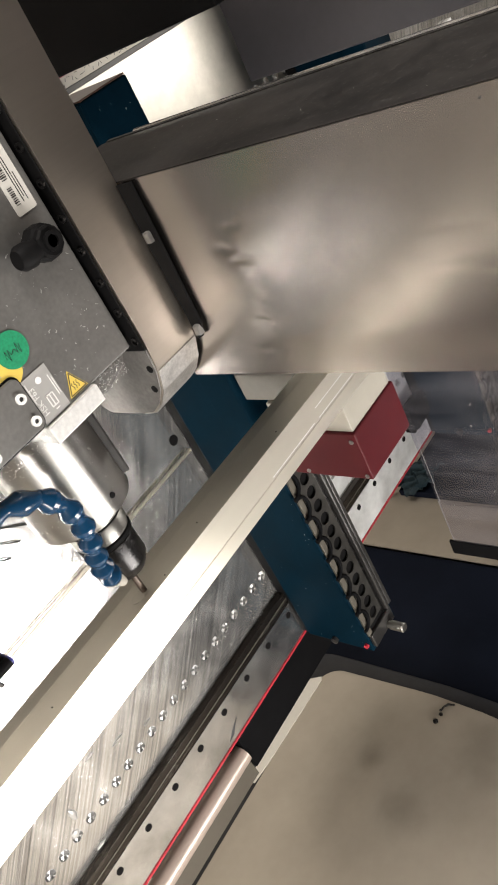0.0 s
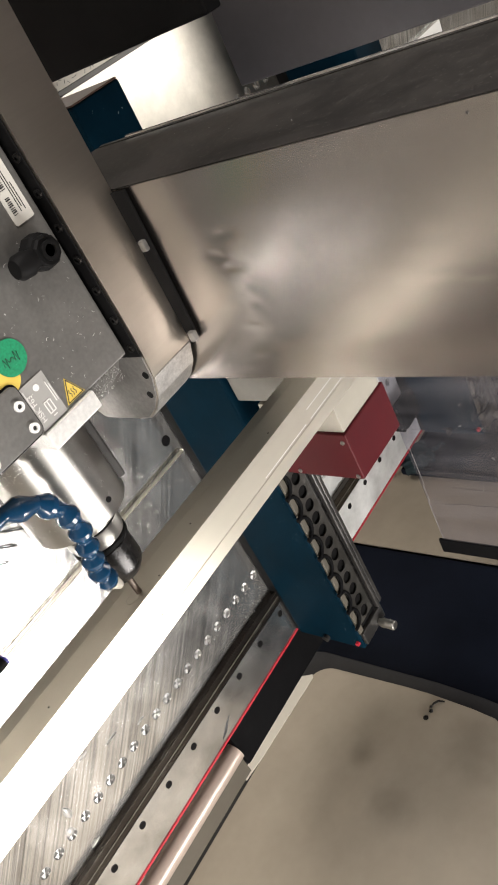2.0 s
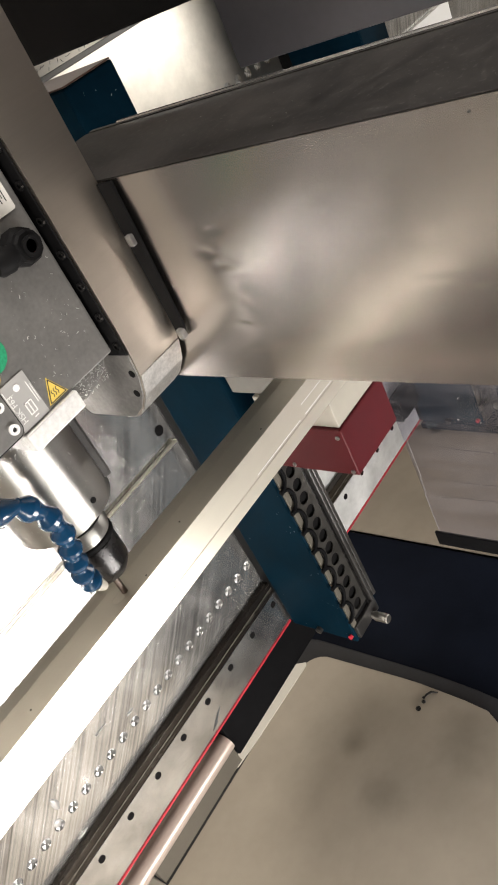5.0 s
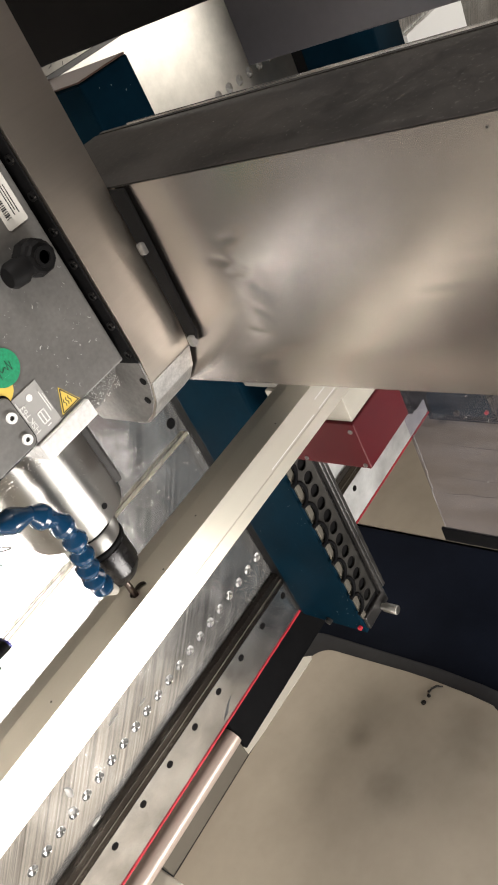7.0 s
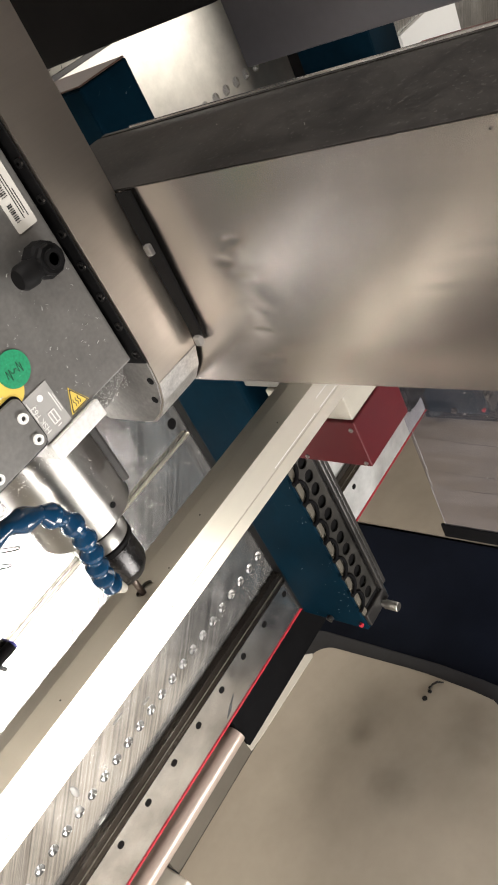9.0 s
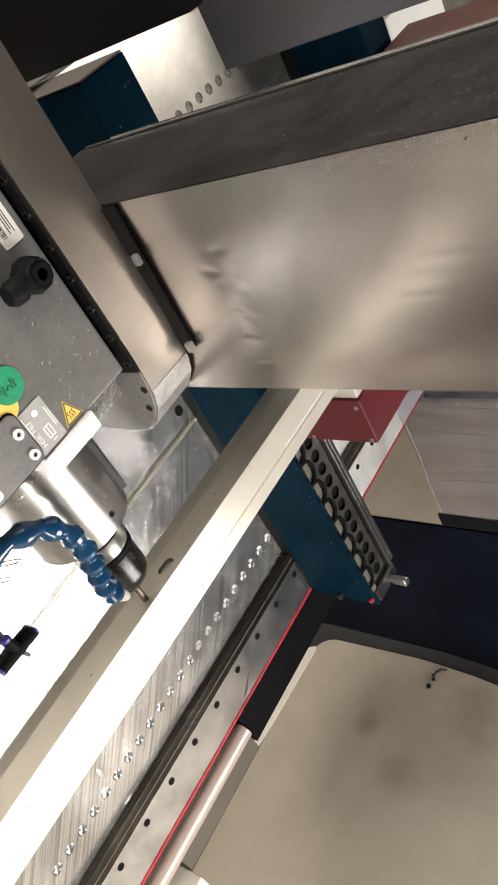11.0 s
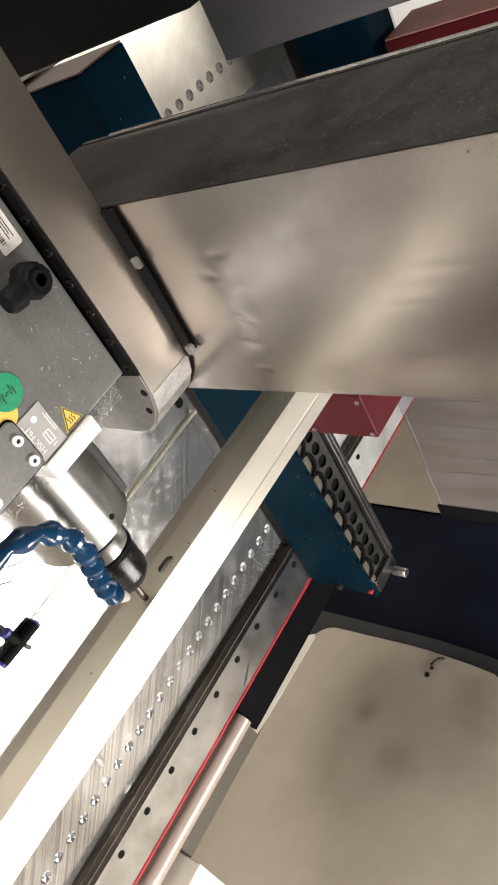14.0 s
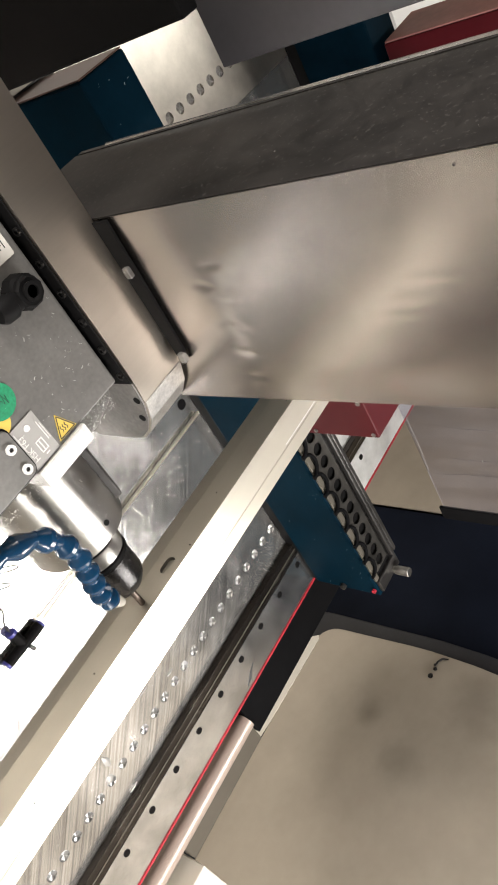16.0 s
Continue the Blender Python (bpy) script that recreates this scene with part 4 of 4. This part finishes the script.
# ---------------- spindle unit ----------------
unit = thing("spindle_unit", (0.0, 0.0, 0.0), "milling spindle unit on a brushed steel vertical slide", "spindle")
part("slide", prism([(-0.695, 2.05), (-0.695, 1.370), (-0.6944, 1.335), (-0.6928, 1.305), (-0.6902, 1.281), (-0.6874, 1.2635), (-0.673, 1.229), (-0.652, 1.204), (-0.629, 1.188), (-0.600, 1.184), (-0.520, 1.184), (-0.480, 1.22), (-0.480, 2.05)], "x", 0.404, 0.493), M_SLIDER, unit, "brushed steel slide cover", 20)
part("slide_chin", prism([(-0.6876, 1.2630), (-0.673, 1.2285), (-0.652, 1.2035), (-0.629, 1.1875), (-0.600, 1.1835), (-0.600, 1.1822), (-0.630, 1.1862), (-0.6532, 1.2024), (-0.6744, 1.2278), (-0.6888, 1.2622)], "x", 0.4045, 0.4925), M_GALV, unit, "mottled bent foot of the slide cover")
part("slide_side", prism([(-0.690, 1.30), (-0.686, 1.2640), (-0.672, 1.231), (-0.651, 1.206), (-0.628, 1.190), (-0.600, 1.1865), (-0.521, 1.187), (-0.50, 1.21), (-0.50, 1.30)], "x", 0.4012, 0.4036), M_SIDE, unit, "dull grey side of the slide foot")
part("slide_edge", box(0.4005, 0.4035, -0.690, -0.58, 1.3005, 2.05, 0.001), M_BLACK, unit, "dark bolted edge strip")
for k in range(8):
    part("bolt", lathe((0.4005, -0.683, 1.317 + 0.0468 * k), [(0.006, 0.0), (0.006, -0.004), (0.003, -0.004), (0.003, -0.001)], "x", 12), M_BLACKSTEEL, unit)
part("housing", box(0.02, 0.3935, -0.676, -0.38, 1.313, 1.95, 0.003), M_HEAD, unit, "grey anodised spindle housing")
part("casting", prism([(0.313, 1.3125), (0.385, 1.3125), (0.372, 1.296), (0.330, 1.284), (0.315, 1.286)], "y", -0.668, -0.50, 0.003), M_HEAD, unit, "rough cast bracket with clinging chips")
for sy, sz in ((-0.677, 1.269), (-0.662, 1.234), (-0.640, 1.318)):
    part("bolt_hole", lathe((0.4011, sy, sz), [(0.0058, 0.0), (0.0058, -0.0012), (0.001, -0.0012)], "x", 14), M_BLACK, unit)
part("clamp_block", box(0.221, 0.313, -0.682, -0.60, 1.286, 1.3125, 0.002), M_CLAMP, unit, "bright milled clamp block")
AX, AY = 0.263, -0.532
part("spindle_body", lathe((AX, AY, 0), [(0.081, 1.312), (0.081, 1.116), (0.078, 1.110), (0.052, 1.109)], "z", 64), M_SPINDLE, unit, "turned steel spindle nose", True)
lug = join(box(0.076, 0.0900, -0.022, 0.014, 1.130, 1.285, 0.003), box(0.076, 0.0912, -0.006, -0.003, 1.130, 1.283))
bmesh.ops.rotate(lug, cent=(0, 0, 0), matrix=Matrix.Rotation(radians(-26), 3, "Z"), verts=lug.verts)
bmesh.ops.translate(lug, vec=(AX, AY, 0), verts=lug.verts)
part("side_key", lug, M_DARKSTEEL, unit, "flat key along the spindle nose")
part("flange", lathe((AX, AY, 0), [(0.050, 1.110), (0.050, 1.0905), (0.0485, 1.089), (0.042, 1.0885)], "z", 56), M_SPINDLE, unit, "tool holder flange", True)
part("flange_groove", lathe((AX, AY, 0), [(0.0470, 1.0885), (0.0470, 1.0845)], "z", 56), M_BLACK, unit, "black groove of the flange")
part("flange", lathe((AX, AY, 0), [(0.0420, 1.0845), (0.0470, 1.0838), (0.0480, 1.082), (0.0480, 1.064), (0.0455, 1.062), (0.0455, 1.056), (0.041, 1.0555)], "z", 56), M_SPINDLE, unit, "tool holder flange", True)
part("seal_ring", lathe((AX, AY, 0), [(0.0455, 1.0555), (0.0475, 1.053), (0.0475, 1.047), (0.0445, 1.0445)], "z", 56), M_BLACK, unit, "black ring over the collet nut", True)
part("collet_nut", lathe((AX, AY, 0), [(0.0425, 1.0445), (0.0440, 1.042), (0.0440, 0.995), (0.0415, 0.986), (0.0330, 0.9735), (0.0140, 0.9725), (0.0140, 0.9705)], "z", 56), M_BLACKSTEEL, unit, "black collet nut", 25)
part("end_mill", lathe((AX, AY, 0), [(0.0056, 0.975), (0.0056, 0.9180), (0.002, 0.9172)], "z", 16), M_TOOL, unit, "brown carbide end mill", True)
part("bleed_hole", lathe((0.2745, -0.6120, 1.137), [(0.0048, 0.0), (0.0048, -0.0015), (0.001, -0.0015)], "y", 12), M_BLACK, unit)

# jointed coolant hose
HOSE = [(0.070, -0.640, 1.268), (0.128, -0.645, 1.258), (0.170, -0.645, 1.236), (0.193, -0.641, 1.200), (0.201, -0.636, 1.163),
        (0.200, -0.628, 1.131), (0.197, -0.620, 1.102), (0.196, -0.612, 1.075), (0.199, -0.604, 1.049), (0.208, -0.597, 1.026)]
hose = part("coolant_hose", tube([(-0.06, -0.63, 1.262), (0.0, -0.635, 1.268), (0.07, -0.640, 1.269)], 0.011, 12), M_HOSE, unit, "blue jointed coolant hose", True)
for a, b in zip(HOSE, HOSE[1:]):
    a, b = Vector(a), Vector(b)
    pts = [a.lerp(b, f) for f in (-0.06, 0.0, 0.34, 0.52, 0.90, 1.02)]
    part("hose_joint", tube(pts, [0.0108, 0.0112, 0.0178, 0.0178, 0.0112, 0.0108], 22), M_HOSE, hose, smooth=20)
e = Vector(HOSE[-1])
part("hose_nozzle", tube([e, e + Vector((0.006, 0.003, -0.012)), e + Vector((0.010, 0.005, -0.020))], [0.012, 0.009, 0.007], 14), M_WHITE, hose, "pale nozzle tip", True)

coil = []
for k in range(64):
    f = k / 63
    a = 2 * math.pi * 3.4 * f + 2.6
    r = 0.034 * (1 - 0.4 * f)
    coil.append((0.190 - 0.082 * f + r * math.cos(a), -0.45 + 0.026 * math.sin(a), 1.146 - 0.040 * f - 0.62 * r * math.cos(a)))
part("cable_coil", tube(coil, 0.0013, 6), M_INK, unit, "thin black coiled cable", True)

# plates and stickers on the housing
HY = -0.676
lid = part("lid", prism(rounded(0.05, 0.224, 1.3185, 1.392, 0.010, 6), "y", HY - 0.006, HY - 0.0005, 0.001), M_HEAD, unit, "grey screwed lid")
part("gasket", prism(rounded(0.047, 0.2265, 1.3155, 1.395, 0.012, 6), "y", HY - 0.002, HY - 0.0002), M_BLACK, lid, "black gasket")
for sx, sz in ((0.212, 1.366), (0.212, 1.332), (0.142, 1.332), (0.142, 1.380)):
    part("screw", lathe((sx, HY - 0.006, sz), [(0.0068, 0.0), (0.0068, -0.004), (0.0035, -0.004), (0.0035, -0.0015)], "y", 18), M_INKW, lid, "bright socket screw")
    part("screw_socket", lathe((sx, HY - 0.0078, sz), [(0.0034, 0.0), (0.0034, 0.001)], "y", 6), M_INK, lid)
nameplate = part("nameplate", box(0.224, 0.268, HY - 0.0015, HY - 0.0003, 1.315, 1.379), M_LABEL, unit, "silver type plate")


def writing(text, size, place, mat, parent, turn=0.0):
    """Raised print on a face that looks towards -y; turn: degrees against the clock."""
    cu = bpy.data.curves.new("print", "FONT")
    cu.body, cu.size, cu.extrude = text, size, 0.0002
    cu.align_x, cu.align_y = "CENTER", "CENTER"
    tmp = bpy.data.objects.new("print", cu)
    scene.collection.objects.link(tmp)
    me = bpy.data.meshes.new_from_object(tmp.evaluated_get(bpy.context.evaluated_depsgraph_get()))
    bpy.data.objects.remove(tmp)
    bm = bmesh.new()
    bm.from_mesh(me)
    bpy.data.meshes.remove(me)
    bm.transform(Matrix.Translation(place) @ Matrix.Rotation(radians(90), 4, "X") @ Matrix.Rotation(radians(turn), 4, "Z"))
    return part("print", bm, mat, parent)


writing("HSK F63", 0.0115, (0.233, HY - 0.0020, 1.345), M_INKW, nameplate, 90)
part("print", lathe((0.248, HY - 0.0018, 1.367), [(0.0045, 0.0), (0.0045, -0.0005)], "y", 20), M_INKW, nameplate)
for x0, x1, z0, z1 in ((0.244, 0.2455, 1.327, 1.345), (0.2545, 0.256, 1.327, 1.345), (0.244, 0.256, 1.3435, 1.345), (0.247, 0.2535, 1.322, 1.3235), (0.244, 0.256, 1.327, 1.3285), (0.249, 0.2505, 1.328, 1.344),
                       (0.262, 0.2632, 1.335, 1.365), (0.2655, 0.2662, 1.335, 1.36), (0.228, 0.2292, 1.345, 1.374)):
    part("print_bar", box(x0, x1, HY - 0.0021, HY - 0.0016, z0, z1), M_INKW, nameplate)
tri = part("warning_triangle", prism([(0.2885, 1.3505), (0.3055, 1.3185), (0.2725, 1.3185)], "y", HY - 0.0012, HY - 0.0002), M_YELLOW, unit, "yellow hot surface warning triangle")
for p in (((0.2885, 1.3475), (0.3030, 1.3200)), ((0.3030, 1.3200), (0.2750, 1.3200)), ((0.2750, 1.3200), (0.2885, 1.3475))):
    part("print_bar", tube([(p[0][0], HY - 0.0014, p[0][1]), (p[1][0], HY - 0.0014, p[1][1])], 0.0007, 6), M_INK, tri)
for k in range(3):
    x = 0.2840 + 0.0042 * k
    part("print_bar", tube([(x, HY - 0.0014, 1.324), (x + 0.0016, HY - 0.0014, 1.327), (x - 0.0008, HY - 0.0014, 1.331), (x + 0.001, HY - 0.0014, 1.334)], 0.0006, 6), M_INK, tri)
part("round_sticker", lathe((0.221, HY - 0.0003, 1.401), [(0.022, 0.0), (0.022, -0.0005), (0.001, -0.0006)], "y", 36), M_YELLOW, unit, "round yellow sticker")
gs = part("round_sticker", lathe((0.243, HY - 0.001, 1.417), [(0.0235, 0.0), (0.0235, -0.0006), (0.001, -0.0007)], "y", 36), M_GREEN, unit, "round green test sticker with scribble")
part("print_bar", tube([(0.230 + 0.0022 * k, HY - 0.0022, 1.412 + 0.006 * (k % 2) + 0.005 * math.sin(2.3 * k)) for k in range(12)], 0.0004, 6), M_INK, gs)
paper = part("barcode_label", prism(rounded(0.351, 0.3825, 1.533, 1.640, 0.003, 4), "y", HY - 0.0014, HY - 0.0003), M_PAPER, unit, "white paper barcode label")
for k in range(26):
    z = 1.545 + 0.0026 * k
    if k in (9, 10, 11):
        continue
    part("print_bar", box(0.356, 0.363 + 0.002 * (k > 11), HY - 0.0018, HY - 0.0012, z, z + (0.0007, 0.0015, 0.0011)[k % 3]), M_INK, paper)
for x, z0, z1 in ((0.368, 1.545, 1.61), (0.3715, 1.55, 1.60), (0.375, 1.545, 1.58)):
    part("print_bar", box(x, x + 0.0012, HY - 0.0018, HY - 0.0012, z0, z1), M_INK, paper)
knob = part("connector", lathe((0.352, HY, 1.4965), [(0.021, 0.0), (0.0235, -0.003), (0.0235, -0.020), (0.020, -0.023), (0.020, -0.030), (0.0175, -0.033), (0.012, -0.033), (0.010, -0.030)], "y", 10), M_BLACK, unit, "black cable connector", 25)
part("connector_ring", lathe((0.352, HY - 0.033, 1.4965), [(0.0125, 0.0), (0.0125, -0.004), (0.008, -0.004), (0.008, 0.0)], "y", 20), M_BLACK, knob, smooth=True)
part("connector_plug", tube([(0.340, HY - 0.018, 1.4965), (0.326, HY - 0.020, 1.497), (0.324, HY - 0.020, 1.497), (0.309, HY - 0.022, 1.499), (0.303, HY - 0.022, 1.500)], [0.0135, 0.0135, 0.0165, 0.0160, 0.0120], 20), M_BLACK, knob, smooth=True)
# bracket screws behind the slide
for z in (1.4237, 1.2753):
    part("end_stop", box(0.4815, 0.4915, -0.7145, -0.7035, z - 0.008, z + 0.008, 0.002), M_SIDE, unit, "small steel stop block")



# ---------------- loose chips ----------------
def chips(name, label, spots, mat=None):
    """Curled milling chips lying on faces; spots: (count, x range, y range, z range, size)."""
    rng = random.Random(7)
    bm = bmesh.new()
    for n, xr, yr, zr, size in spots:
        for _ in range(n):
            c = Vector((rng.uniform(*xr), rng.uniform(*yr), rng.uniform(*zr)))
            s = size * rng.uniform(0.4, 1.4)
            rot = Euler([rng.uniform(0, 6.28) for _ in range(3)]).to_matrix()
            prev = None
            for k in range(4):
                a = 1.1 * k
                p = Vector((math.cos(a) * s * 0.35, math.sin(a) * s * 0.35, s * 0.16 * k))
                q = p + Vector((0, 0, s * 0.20))
                pair = (bm.verts.new(c + rot @ p), bm.verts.new(c + rot @ q))
                if prev:
                    bm.faces.new((prev[0], prev[1], pair[1], pair[0]))
                prev = pair
    return bm


solid("metal_chips", chips("c", "", [(30, (0.60, 0.85), (0.021, 0.0240), (0.05, 0.20), 0.004), (70, (0.74, 0.856), (0.020, 0.024), (0.048, 0.15), 0.0035), (7, (0.853, 0.8590), (-0.262, -0.08), (-0.112, -0.02), 0.003), (28, (0.45, 0.84), (0.019, 0.0235), (0.42, 0.66), 0.005), (16, (-0.3, 0.6), (0.021, 0.024), (0.05, 0.30), 0.003),
                                     (20, (0.862, 0.995), (-0.2665, -0.2635), (1.30, 1.54), 0.004), (12, (0.852, 0.8565), (-0.26, 0.0), (-0.05, 0.45), 0.003), (26, (0.854, 0.8570), (-0.262, -0.205), (-0.10, 0.62), 0.0032)]),
      M_CHIP, "small curled aluminium chips clinging to the bed", "chips", kind="stuff")
part("swarf", chips("c", "", [(150, (0.10, 0.385), (-0.6785, -0.6765), (1.33, 1.62), 0.0028), (60, (0.16, 0.385), (-0.6795, -0.6770), (1.32, 1.52), 0.0050), (120, (0.315, 0.375), (-0.6705, -0.669), (1.288, 1.312), 0.004), (60, (0.14, 0.22), (-0.680, -0.677), (1.29, 1.318), 0.004)]
    + [(1, (0.263 + 0.0822 * math.cos(a),) * 2, (-0.532 + 0.0822 * math.sin(a),) * 2, (1.13, 1.30), 0.0040) for a in [radians(188 + 0.9 * k) for k in range(110)]]), M_CHIP, unit, "curled aluminium chips")["kind"] = "stuff"
part("swarf", chips("c", "", [(34, (1.3275, 1.3295), (-0.9, -0.36), (-0.02, 0.6), 0.008), (18, (0.52, 0.72), (-1.4, -0.6), (1.5016, 1.5020), 0.002)]), M_CHIP, gantry, "curled aluminium chips")["kind"] = "stuff"
for k, (x, z, w, h) in enumerate(((0.021, 0.222, 0.011, 0.024), (-0.006, 0.176, 0.013, 0.015), (0.016, 0.082, 0.018, 0.005), (0.138, 0.292, 0.017, 0.006), (0.044, 0.318, 0.012, 0.005), (0.215, 0.248, 0.022, 0.003), (0.30, 0.20, 0.016, 0.003))):
    bm = bmesh.new()
    bmesh.ops.create_uvsphere(bm, u_segments=14, v_segments=8, radius=1)
    for v in bm.verts:
        j = 0.8 + 0.4 * noise.noise(v.co * 2.3 + Vector((k * 7, 0, 0)))
        v.co = Vector((x + v.co.x * w * j, FACE + v.co.y * 0.004, z + v.co.z * h * j))
    solid("tape_scrap", bm, M_LABEL, "crumpled pale scrap stuck on the bed plate", "scrap", kind="", smooth=True)


def motions():
    walk(cart, [(t, pose(2.65 + d, -0.25, -0.9195 + ZO)) for t, d in ((0.0, 0.0), (1.2, 0.055), (1.8, 0.13), (2.4, 0.19), (3.0, 0.33), (3.5, 0.37), (4.0, 0.42), (6.3, 0.42), (16.0, 0.42))])
    walk(gantry, [(t, pose(dx, 0, ZO)) for t, dx, dy, dz in TRAVEL])
    walk(unit, [(t, pose(dx, dy, dz + ZO)) for t, dx, dy, dz in TRAVEL])
    walk(slug, [(t, pose(SLOT[0], SLOT[1], BZ1 - 0.003 - dz + ZO)) for t, dz in ((0.0, 0.0), (6.5, 0.0), (6.8, 0.007), (16.0, 0.007))])


motions()
